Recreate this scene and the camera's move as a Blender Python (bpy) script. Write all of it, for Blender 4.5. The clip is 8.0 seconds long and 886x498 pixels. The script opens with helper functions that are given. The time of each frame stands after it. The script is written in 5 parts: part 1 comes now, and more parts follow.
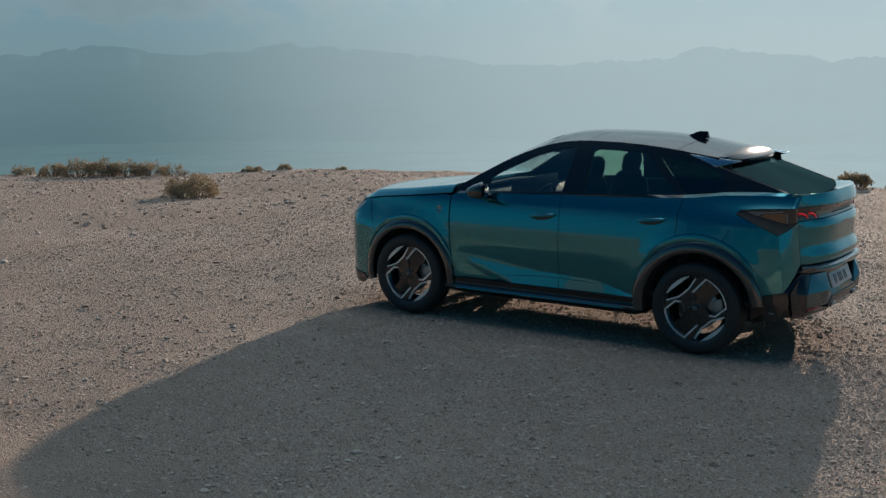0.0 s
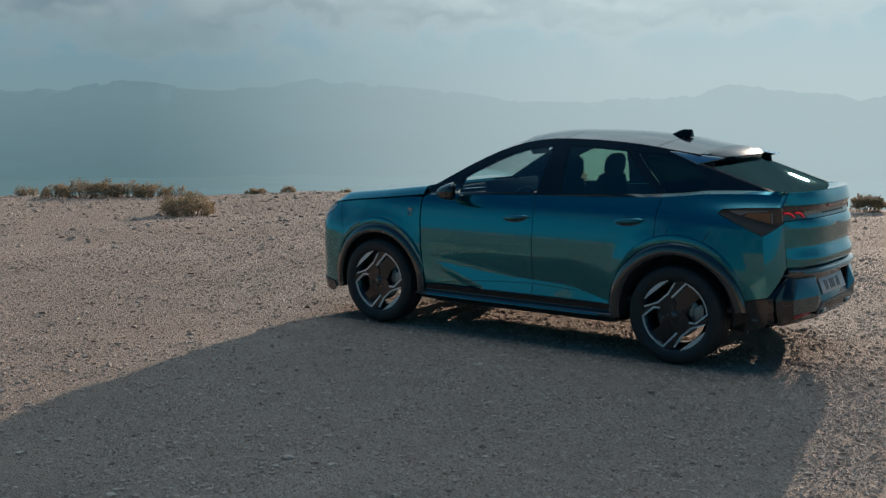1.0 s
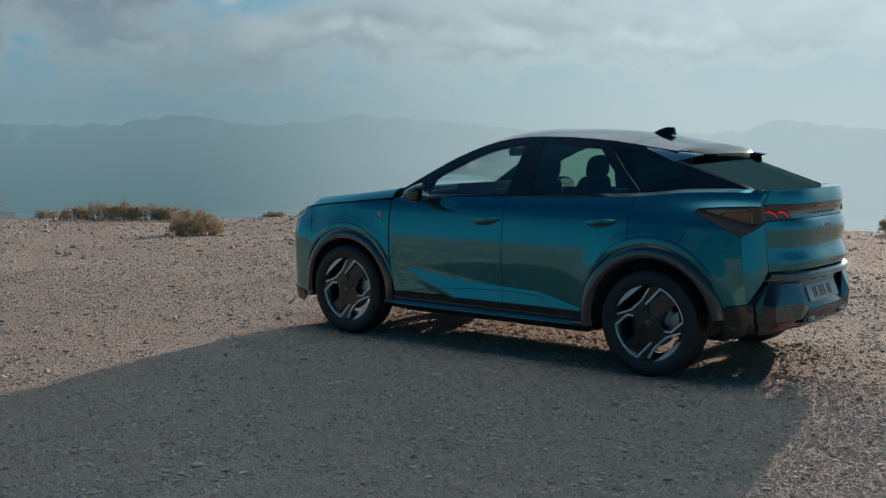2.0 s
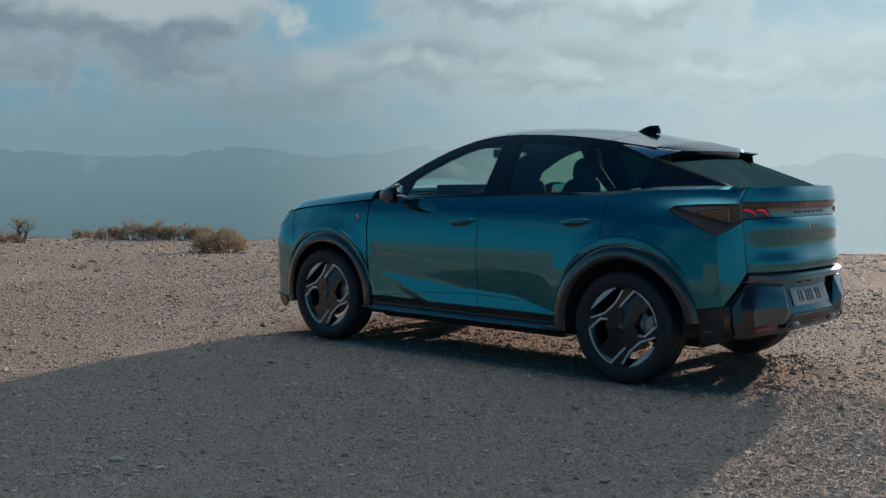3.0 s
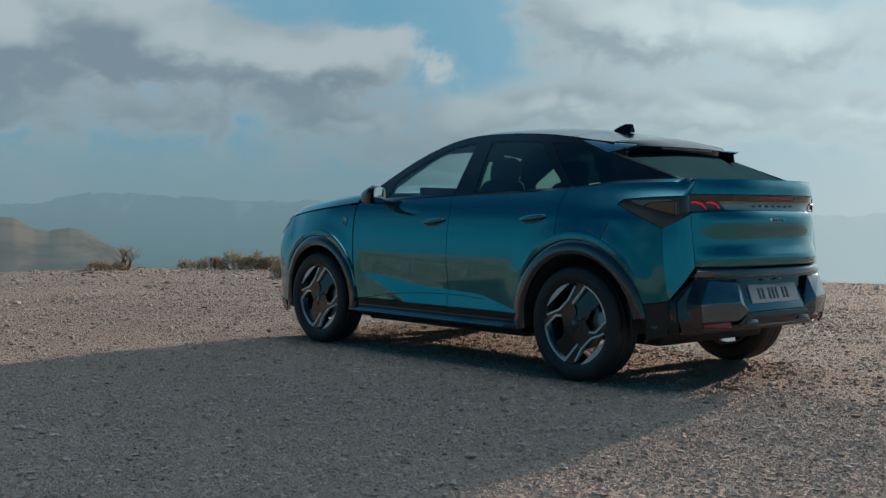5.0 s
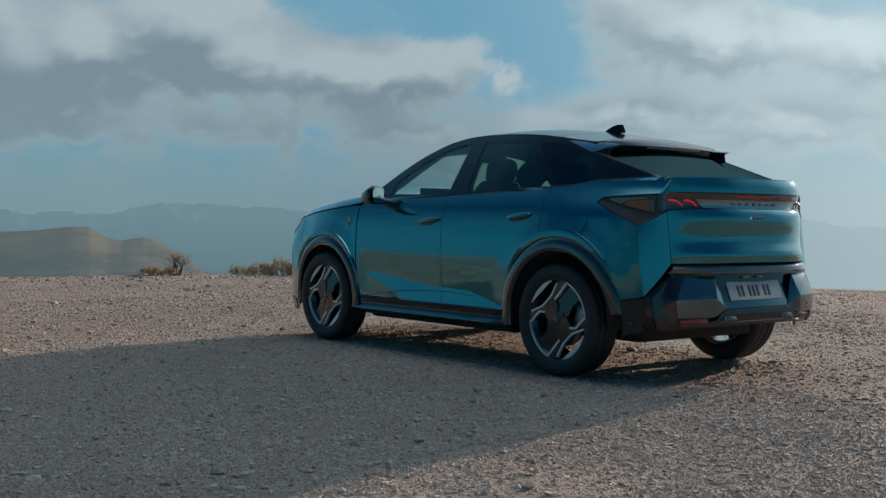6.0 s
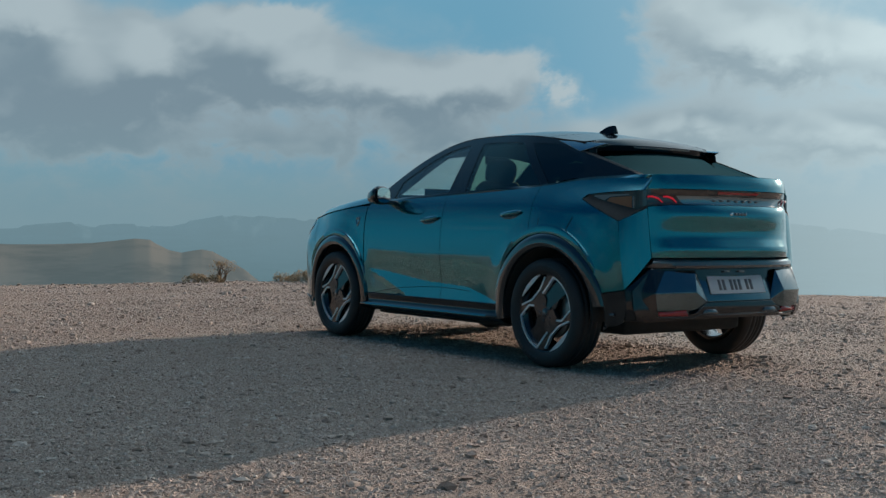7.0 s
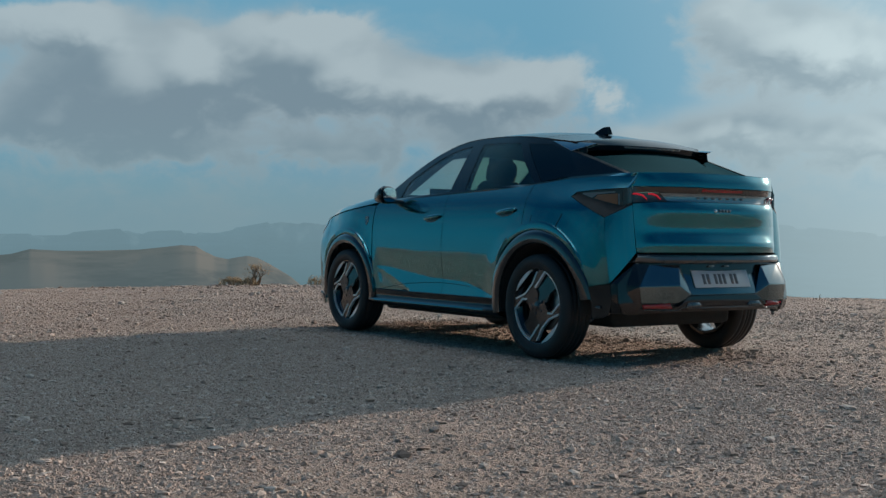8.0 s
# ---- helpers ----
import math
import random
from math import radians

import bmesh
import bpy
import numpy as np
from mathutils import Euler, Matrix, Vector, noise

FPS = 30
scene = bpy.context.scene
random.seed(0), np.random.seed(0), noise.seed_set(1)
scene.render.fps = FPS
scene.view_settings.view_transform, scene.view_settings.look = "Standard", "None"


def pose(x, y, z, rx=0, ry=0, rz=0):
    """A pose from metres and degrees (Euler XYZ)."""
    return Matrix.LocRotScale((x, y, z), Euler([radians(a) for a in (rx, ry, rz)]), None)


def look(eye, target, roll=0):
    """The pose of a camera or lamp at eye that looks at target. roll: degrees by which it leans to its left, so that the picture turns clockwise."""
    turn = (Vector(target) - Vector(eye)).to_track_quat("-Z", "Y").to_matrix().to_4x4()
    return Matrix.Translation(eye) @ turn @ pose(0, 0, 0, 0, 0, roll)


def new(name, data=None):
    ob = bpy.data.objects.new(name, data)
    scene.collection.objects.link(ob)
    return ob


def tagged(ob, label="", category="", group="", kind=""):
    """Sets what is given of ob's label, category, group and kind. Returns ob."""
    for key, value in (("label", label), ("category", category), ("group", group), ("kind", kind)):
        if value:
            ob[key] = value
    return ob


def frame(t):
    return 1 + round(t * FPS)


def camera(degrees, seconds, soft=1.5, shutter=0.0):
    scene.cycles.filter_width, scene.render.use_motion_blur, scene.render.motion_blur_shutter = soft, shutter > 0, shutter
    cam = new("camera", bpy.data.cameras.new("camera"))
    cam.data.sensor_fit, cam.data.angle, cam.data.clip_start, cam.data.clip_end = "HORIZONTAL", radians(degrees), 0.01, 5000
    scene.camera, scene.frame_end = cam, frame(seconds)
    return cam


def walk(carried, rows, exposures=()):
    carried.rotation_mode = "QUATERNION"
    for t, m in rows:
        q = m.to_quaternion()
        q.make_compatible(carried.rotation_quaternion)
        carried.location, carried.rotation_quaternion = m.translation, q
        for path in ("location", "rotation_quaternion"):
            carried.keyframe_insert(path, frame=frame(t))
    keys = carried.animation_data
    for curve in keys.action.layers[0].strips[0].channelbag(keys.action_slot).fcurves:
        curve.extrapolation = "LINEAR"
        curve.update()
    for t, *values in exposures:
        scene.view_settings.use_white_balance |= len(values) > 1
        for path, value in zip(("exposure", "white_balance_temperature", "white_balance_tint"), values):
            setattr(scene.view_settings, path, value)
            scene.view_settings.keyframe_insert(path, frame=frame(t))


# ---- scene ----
cam = camera(42.4, 8.0, soft=1.4)
PATH = [
    (0, (-3.302, 9.087, 2.242), (-2.18, 7.464, 1.92), -0.3),
    (0.5, (-3.343, 8.761, 2.067), (-2.202, 7.144, 1.776), -0.2),
    (1, (-3.397, 8.425, 1.902), (-2.234, 6.82, 1.642), -0.0),
    (1.5, (-3.48, 8.038, 1.752), (-2.285, 6.451, 1.522), 0.0),
    (3, (-3.884, 7.066, 1.376), (-2.57, 5.566, 1.231), 0.3),
    (3.5, (-4.083, 6.849, 1.278), (-2.725, 5.386, 1.156), 0.3),
    (4, (-4.298, 6.628, 1.198), (-2.894, 5.208, 1.097), 0.3),
    (4.5, (-4.533, 6.415, 1.117), (-3.081, 5.042, 1.036), 0.3),
    (6, (-5.241, 5.95, 0.981), (-3.67, 4.714, 0.932), 0.5),
    (6.5, (-5.506, 5.861, 0.93), (-3.901, 4.669, 0.892), 0.5),
    (7, (-5.744, 5.804, 0.88), (-4.113, 4.647, 0.852), 0.5),
    (7.5, (-5.993, 5.75, 0.837), (-4.336, 4.629, 0.816), 0.5),
    (8, (-6.206, 5.724, 0.813), (-4.531, 4.631, 0.796), 0.5),
]
walk(cam, [(t, look(eye, target, roll)) for t, eye, target, roll in PATH], exposures=[(0.0, 0.27, 6110, 8), (1.2, 0.37, 6130, 8), (4.0, 0.38, 6110, 8), (8.0, 0.38, 6010, 8)])

# ---- world: evening sky with a broken cloud deck, low sun ----
SUN_AZ, SUN_EL = -78.0, 12.5
SUN_DIR = Vector((math.cos(radians(SUN_AZ)) * math.cos(radians(SUN_EL)), math.sin(radians(SUN_AZ)) * math.cos(radians(SUN_EL)), math.sin(radians(SUN_EL))))


class Nodes:
    """Short hand for wiring shader nodes."""

    def __init__(self, tree):
        self.tree = tree

    def add(self, kind, **values):
        node = self.tree.nodes.new(kind)
        for key, value in values.items():
            setattr(node, key, value)
        return node

    def put(self, socket, value):
        if isinstance(value, bpy.types.NodeSocket):
            self.tree.links.new(value, socket)
        elif isinstance(value, (tuple, list)) and len(value) == 3 and socket.type == "RGBA":
            socket.default_value = (*value, 1)
        else:
            socket.default_value = value

    def math(self, op, a, b=0.0, c=0.0, clamp=False):
        node = self.add("ShaderNodeMath", operation=op, use_clamp=clamp)
        for i, v in enumerate((a, b, c)):
            self.put(node.inputs[i], v)
        return node.outputs[0]

    def ramp01(self, value, lo, hi, to_lo=0.0, to_hi=1.0):
        node = self.add("ShaderNodeMapRange", interpolation_type="SMOOTHSTEP", clamp=True)
        for i, v in enumerate((value, lo, hi, to_lo, to_hi)):
            self.put(node.inputs[i], v)
        return node.outputs[0]

    def mix(self, fac, a, b, blend="MIX"):
        node = self.add("ShaderNodeMix", data_type="RGBA", blend_type=blend)
        self.put(node.inputs[0], fac)
        self.put(node.inputs[6], a)
        self.put(node.inputs[7], b)
        return node.outputs[2]

    def noise(self, vector, scale, detail=4.0, rough=0.55, distortion=0.0):
        node = self.add("ShaderNodeTexNoise")
        self.put(node.inputs["Vector"], vector)
        node.inputs["Scale"].default_value = scale
        node.inputs["Detail"].default_value = detail
        node.inputs["Roughness"].default_value = rough
        node.inputs["Distortion"].default_value = distortion
        return node.outputs["Fac"]

    def bump(self, height, strength, distance, normal=None):
        node = self.add("ShaderNodeBump")
        node.inputs["Strength"].default_value = strength
        node.inputs["Distance"].default_value = distance
        self.put(node.inputs["Height"], height)
        if normal is not None:
            self.put(node.inputs["Normal"], normal)
        return node.outputs["Normal"]

    def combine(self, x, y, z):
        node = self.add("ShaderNodeCombineXYZ")
        for i, v in enumerate((x, y, z)):
            self.put(node.inputs[i], v)
        return node.outputs[0]


HAZE = (0.160, 0.230, 0.248)
# clouds seen over the valley: azimuth, elevation, half width, half height (degrees), weight
CLOUDS = [
    (-17.5, 7.2, 4.6, 2.3, 0.80), (-14.0, 10.0, 2.6, 0.9, 0.40), (-20.8, 9.4, 1.6, 1.2, 0.30), (-27.0, 8.0, 5.4, 2.2, 0.86), (-25.5, 10.2, 2.0, 0.8, 0.30), (-36.0, 7.2, 4.6, 1.6, 0.72),
    (-15.0, 5.2, 5.0, 1.3, 0.42), (-19.0, 3.9, 4.0, 0.8, 0.34), (-27.5, 4.4, 4.5, 0.9, 0.36), (-51.0, 9.2, 4.6, 1.9, 0.82), (-46.8, 11.0, 1.7, 1.0, 0.36), (-59.0, 8.2, 4.4, 1.5, 0.52),
    (-47.5, 5.4, 3.6, 0.9, 0.42), (-36.2, 4.5, 2.6, 1.1, 0.50), (-43.5, 4.3, 3.4, 1.1, 0.44), (-55.0, 4.8, 6.5, 1.4, 0.54), (-65.0, 4.4, 5.0, 1.1, 0.40), (-40.0, 2.7, 6.0, 0.7, 0.30), (-73.0, 5.2, 8.0, 1.5, 0.30),
    (-43.6, 9.2, 1.5, 2.4, -0.40), (-31.0, 12.6, 9.0, 1.1, -0.40), (-13.0, 12.6, 5.0, 1.0, -0.36), (-39.5, 10.9, 3.0, 1.2, -0.26),
]


def build_world():
    world = bpy.data.worlds.new("evening_sky")
    scene.world = world
    world.use_nodes = True
    n = Nodes(world.node_tree)
    world.node_tree.nodes.clear()
    out = n.add("ShaderNodeOutputWorld")
    back = n.add("ShaderNodeBackground")
    sky = n.add("ShaderNodeTexSky", sky_type="NISHITA", sun_disc=False, sun_elevation=radians(SUN_EL), sun_rotation=radians(90 - SUN_AZ), dust_density=2.5, ozone_density=1.6, air_density=1.0)
    coord = n.add("ShaderNodeTexCoord").outputs["Generated"]
    sep = n.add("ShaderNodeSeparateXYZ")
    n.put(sep.inputs[0], coord)
    x, y, z = sep.outputs
    el = n.math("MULTIPLY", n.math("ARCSINE", z), 57.2958)
    az = n.math("MULTIPLY", n.math("ARCTAN2", y, x), 57.2958)
    sun_dot = n.add("ShaderNodeVectorMath", operation="DOT_PRODUCT")
    n.put(sun_dot.inputs[0], coord)
    sun_dot.inputs[1].default_value = SUN_DIR
    glow = n.ramp01(sun_dot.outputs["Value"], 0.76, 1.0)
    away = n.ramp01(sun_dot.outputs["Value"], -0.35, 0.52, 1.0, 0.0)
    away = n.math("MAXIMUM", away, n.ramp01(az, -140.0, -100.0, 0.9, 0.0))

    def density(lift, side, detail=6.0):
        """Cloud density, looked up a little nearer to the sun when lift and side (degrees) are not 0."""
        e = n.math("ADD", el, lift)
        a_here = n.math("ADD", az, side)
        spot = n.combine(n.math("ADD", x, 0.0112 * side), n.math("ADD", y, 0.0134 * side), n.math("MULTIPLY_ADD", z, 1.5, 0.026 * lift))
        big = n.noise(spot, 8.0, detail, 0.56, 0.25)
        fine = n.noise(spot, 24.0, detail, 0.58, 0.3)
        e_cloud = n.math("MULTIPLY_ADD", fine, 2.6, n.math("SUBTRACT", e, 1.3))
        a_cloud = n.math("MULTIPLY_ADD", big, 9.0, n.math("SUBTRACT", a_here, 4.5))
        total = n.math("ADD", n.math("MULTIPLY", big, 0.85), n.math("MULTIPLY_ADD", fine, 0.60, -0.47))
        for a, b, ra, rb, w in CLOUDS:
            da = n.math("DIVIDE", n.math("SUBTRACT", a_cloud, a), ra)
            de = n.math("DIVIDE", n.math("SUBTRACT", e_cloud, b), rb)
            d2 = n.math("ADD", n.math("MULTIPLY", da, da), n.math("MULTIPLY", de, de))
            total = n.math("MULTIPLY_ADD", n.math("POWER", 2.718, n.math("MULTIPLY", d2, -1.0)), w, total)
        return total

    here, soft_here, soft_above = density(0.0, 0.0), density(0.0, 0.0, 3.5), density(1.7, -1.2, 1.5)
    thick = n.ramp01(n.math("ADD", n.math("MULTIPLY", here, 0.6), n.math("MULTIPLY", soft_here, 0.4)), 0.28, 0.85)
    # tops and sun-side edges take the light, thick undersides stay grey
    rim = n.ramp01(n.math("SUBTRACT", n.math("ADD", n.math("MULTIPLY", here, 0.35), n.math("MULTIPLY", soft_here, 0.65)), soft_above), 0.02, 0.62)
    # crisp billowing tops, soft trailing undersides; the sky opposite the sun is mostly clear
    mask = n.math("ADD", n.math("MULTIPLY", rim, n.ramp01(here, 0.29, 0.50)), n.math("MULTIPLY", n.math("SUBTRACT", 1.0, rim), n.ramp01(here, 0.14, 0.58)))
    mask = n.math("MULTIPLY", mask, n.math("MULTIPLY_ADD", away, -0.75, 1.0))
    mask = n.math("MULTIPLY", mask, n.ramp01(el, 14.0, 26.0, 1.0, 0.3))
    # bright veil round the sun, and an unseen bright zenith added to lift shade
    veil = n.math("MULTIPLY", n.ramp01(el, 11.0, 30.0), n.ramp01(sun_dot.outputs["Value"], 0.76, 0.97, 0.0, 0.75))
    over = n.math("MULTIPLY", n.ramp01(el, 55.0, 74.0), n.ramp01(sun_dot.outputs["Value"], -0.08, 0.30))
    bright = n.math("MAXIMUM", veil, over)
    # scale the physical sky to the clear patches of the evening
    scaled = n.mix(1.0, sky.outputs[0], (0.175, 0.205, 0.212), "MULTIPLY")
    scaled = n.mix(1.0, scaled, (0.50, 0.55, 0.55), "DARKEN")
    clear = n.mix(n.ramp01(el, 8.0, 45.0, 0.90, 0.6), scaled, (0.080, 0.230, 0.320))
    dark = n.mix(glow, (0.140, 0.185, 0.210), (0.30, 0.365, 0.38))
    dark = n.mix(bright, dark, (1.45, 1.70, 1.82))
    lit = n.mix(glow, (0.325, 0.368, 0.370), (0.54, 0.61, 0.59))
    lit = n.mix(bright, lit, (1.95, 2.15, 2.20))
    shaded = n.mix(n.math("MULTIPLY_ADD", thick, 0.62, 0.30), lit, dark)
    cloud = n.mix(rim, shaded, lit)
    blue = n.mix(n.ramp01(el, 2.0, 24.0), (0.045, 0.225, 0.300), (0.005, 0.044, 0.108))
    # the sky is darkest low down, right opposite the sun
    against = n.ramp01(sun_dot.outputs["Value"], -0.92, -0.62, 0.72, 0.0)
    blue = n.mix(against, blue, (0.010, 0.060, 0.085))
    clear = n.mix(away, clear, blue)
    clear = n.mix(n.math("MULTIPLY", bright, 0.75), clear, (1.88, 2.08, 2.14))
    clear = n.mix(n.math("MULTIPLY", glow, 0.7), clear, (0.40, 0.50, 0.52))
    col = n.mix(n.math("MULTIPLY", mask, 0.95), clear, cloud)
    haze_col = n.mix(away, HAZE, (0.070, 0.215, 0.275))
    haze_col = n.mix(against, haze_col, (0.020, 0.080, 0.095))
    haze_col = n.mix(glow, haze_col, (0.40, 0.47, 0.465))
    col = n.mix(n.ramp01(el, 0.0, 7.0, 0.95, 0.0), col, haze_col)
    n.put(back.inputs[0], col)
    back.inputs[1].default_value = 1.0
    n.tree.links.new(back.outputs[0], out.inputs[0])


build_world()
sun = new("sun", bpy.data.lights.new("sun", "SUN"))
sun.data.energy, sun.data.angle, sun.data.color = 4.5, radians(0.9), (1.0, 0.775, 0.60)
sun.matrix_world = look(SUN_DIR * 50, (0, 0, 0))


# ---- materials ----
def material(name):
    m = bpy.data.materials.new(name)
    m.use_nodes = True
    n = Nodes(m.node_tree)
    return m, n, m.node_tree.nodes["Principled BSDF"]


def simple(name, colour, rough, metal=0.0, coat=0.0, grain=0.0, scale=60.0, spec=0.5):
    """A plain surface with a fine grain in colour, gloss and relief."""
    m, n, p = material(name)
    coord = n.add("ShaderNodeTexCoord").outputs["Object"]
    f = n.noise(coord, scale, 5.0)
    g = n.noise(coord, scale * 0.12, 3.0)
    both = n.math("ADD", n.math("MULTIPLY", f, 0.5), n.math("MULTIPLY", g, 0.5))
    low = tuple(c * (1 - grain) for c in colour)
    high = tuple(min(1, c * (1 + grain)) for c in colour)
    n.put(p.inputs["Base Color"], n.mix(both, low, high))
    n.put(p.inputs["Roughness"], n.ramp01(both, 0.2, 0.8, rough * 0.85, min(1.0, rough * 1.15)))
    p.inputs["Metallic"].default_value = metal
    p.inputs["Coat Weight"].default_value = coat
    p.inputs["Coat Roughness"].default_value = 0.03
    p.inputs["Specular IOR Level"].default_value = spec
    if grain > 0.12:
        n.put(p.inputs["Normal"], n.bump(f, 0.25, 0.002))
    return m


def make_paint():
    m, n, p = material("teal_metallic_paint")
    coord = n.add("ShaderNodeTexCoord").outputs["Object"]
    flake = n.add("ShaderNodeTexVoronoi")
    n.put(flake.inputs["Vector"], coord)
    flake.inputs["Scale"].default_value = 900.0
    dust = n.noise(coord, 6.0, 6.0)
    base = n.mix(n.math("MULTIPLY", flake.outputs["Distance"], 0.5), (0.0002, 0.172, 0.215), (0.0003, 0.235, 0.270))
    n.put(p.inputs["Base Color"], n.mix(n.ramp01(dust, 0.45, 0.85, 0.0, 0.012), base, (0.22, 0.18, 0.14)))
    p.inputs["Metallic"].default_value = 0.85
    n.put(p.inputs["Roughness"], n.ramp01(dust, 0.3, 0.8, 0.12, 0.16))
    p.inputs["Coat Weight"].default_value = 1.0
    p.inputs["Coat Roughness"].default_value = 0.02
    p.inputs["Coat IOR"].default_value = 1.74
    p.inputs["Specular IOR Level"].default_value = 0.2
    return m


def make_glass(name, tint, gloss=(0.9, 0.9, 0.9)):
    """A thin pane: light passes tinted, the surface mirrors more at grazing angles."""
    m = bpy.data.materials.new(name)
    m.use_nodes = True
    n = Nodes(m.node_tree)
    m.node_tree.nodes.clear()
    out = n.add("ShaderNodeOutputMaterial")
    clear = n.add("ShaderNodeBsdfTransparent")
    clear.inputs[0].default_value = (*tint, 1)
    shine = n.add("ShaderNodeBsdfGlossy")
    shine.inputs["Roughness"].default_value = 0.02
    shine.inputs["Color"].default_value = (*gloss, 1)
    facing = n.add("ShaderNodeLayerWeight").outputs["Facing"]
    mixer = n.add("ShaderNodeMixShader")
    n.put(mixer.inputs[0], n.math("MULTIPLY_ADD", n.math("POWER", facing, 5.0), 0.85, 0.085))
    n.put(mixer.inputs[1], clear.outputs[0])
    n.put(mixer.inputs[2], shine.outputs[0])
    n.put(out.inputs[0], mixer.outputs[0])
    return m


def make_ground():
    m, n, p = material("stony_desert_soil")
    coord = n.add("ShaderNodeTexCoord").outputs["Object"]
    broad = n.noise(coord, 0.35, 5.0)
    mid = n.noise(coord, 3.2, 7.0, 0.62)
    fine = n.noise(coord, 70.0, 5.0, 0.7)
    col = n.mix(n.ramp01(broad, 0.35, 0.7), (0.396, 0.296, 0.233), (0.491, 0.384, 0.313))
    col = n.mix(n.ramp01(mid, 0.40, 0.72, 0.0, 0.6), col, (0.314, 0.219, 0.168))
    high = n.math("MULTIPLY", fine, 0.45)
    # stones of three sizes lying close together in the soil
    for size, share, lift in ((17.0, 0.30, 0.9), (42.0, 0.60, 0.7), (95.0, 0.75, 0.45), (190.0, 0.75, 0.26)):
        warped = n.add("ShaderNodeVectorMath", operation="MULTIPLY_ADD")
        warp = n.add("ShaderNodeTexNoise")
        n.put(warp.inputs["Vector"], coord)
        warp.inputs["Scale"].default_value = size * 0.8
        n.put(warped.inputs[0], warp.outputs["Color"])
        warped.inputs[1].default_value = (0.5 / size, 0.5 / size, 0.5 / size)
        n.put(warped.inputs[2], coord)
        grit = n.add("ShaderNodeTexVoronoi")
        n.put(grit.inputs["Vector"], warped.outputs[0])
        grit.inputs["Scale"].default_value = size
        grit.inputs["Randomness"].default_value = 1.0
        cell = n.add("ShaderNodeSeparateXYZ")
        n.put(cell.inputs[0], grit.outputs["Color"])
        there = n.math("GREATER_THAN", cell.outputs[1], 1 - share)
        dome = n.math("MULTIPLY", n.ramp01(grit.outputs["Distance"], 0.12, 0.52, 1.0, 0.0), there)
        tone = n.mix(cell.outputs[0], (0.264, 0.191, 0.147), (0.646, 0.530, 0.444))
        col = n.mix(n.math("MULTIPLY", n.ramp01(dome, 0.15, 0.5), 0.8), col, tone)
        high = n.math("MULTIPLY_ADD", dome, lift, high)
    col = n.mix(n.ramp01(fine, 0.3, 0.60, 0.42, 0.0), col, (0.146, 0.112, 0.090))
    n.put(p.inputs["Base Color"], col)
    p.inputs["Roughness"].default_value = 0.95
    p.inputs["Specular IOR Level"].default_value = 0.12
    n.put(p.inputs["Normal"], n.bump(high, 1.0, 0.021, n.bump(mid, 0.5, 0.03)))
    return m


def make_pebble():
    m, n, p = material("pale_limestone_gravel")
    geo = n.add("ShaderNodeNewGeometry")
    r = geo.outputs["Random Per Island"]
    coord = n.add("ShaderNodeTexCoord").outputs["Object"]
    fine = n.noise(coord, 90.0, 4.0)
    col = n.mix(n.ramp01(r, 0.0, 0.6), (0.341, 0.244, 0.188), (0.514, 0.403, 0.326))
    col = n.mix(n.ramp01(r, 0.75, 1.0, 0.0, 0.8), col, (0.628, 0.530, 0.446))
    col = n.mix(n.ramp01(r, 0.0, 0.08, 0.45, 0.0), col, (0.155, 0.107, 0.084))
    col = n.mix(n.ramp01(fine, 0.3, 0.7, 0.3, 0.0), col, (0.182, 0.140, 0.114))
    n.put(p.inputs["Base Color"], col)
    p.inputs["Roughness"].default_value = 0.92
    p.inputs["Specular IOR Level"].default_value = 0.2
    n.put(p.inputs["Normal"], n.bump(fine, 0.5, 0.004))
    return m


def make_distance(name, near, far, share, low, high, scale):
    """Far land: part sunlit slope, part miles of hazy air painted on as emission."""
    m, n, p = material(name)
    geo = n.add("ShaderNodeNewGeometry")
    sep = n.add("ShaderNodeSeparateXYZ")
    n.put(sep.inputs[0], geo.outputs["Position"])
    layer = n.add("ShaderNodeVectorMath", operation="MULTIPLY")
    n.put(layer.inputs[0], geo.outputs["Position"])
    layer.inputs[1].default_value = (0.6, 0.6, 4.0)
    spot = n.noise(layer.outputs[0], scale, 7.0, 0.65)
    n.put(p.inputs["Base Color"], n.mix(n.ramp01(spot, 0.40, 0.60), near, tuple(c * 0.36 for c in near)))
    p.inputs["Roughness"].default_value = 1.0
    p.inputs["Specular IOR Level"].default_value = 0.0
    # the painted haze is brighter towards the sun
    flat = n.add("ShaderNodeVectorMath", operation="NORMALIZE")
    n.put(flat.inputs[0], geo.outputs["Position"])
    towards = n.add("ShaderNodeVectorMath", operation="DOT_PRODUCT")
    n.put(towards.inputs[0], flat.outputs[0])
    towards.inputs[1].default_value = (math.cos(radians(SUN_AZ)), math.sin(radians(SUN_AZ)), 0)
    haze_tint = n.mix(n.ramp01(sep.outputs[2], low, high), far[0], far[1])
    n.put(p.inputs["Emission Color"], n.mix(n.ramp01(towards.outputs["Value"], 0.76, 1.0, 0.0, 0.74), haze_tint, (0.44, 0.52, 0.515)))
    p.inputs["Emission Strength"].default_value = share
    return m


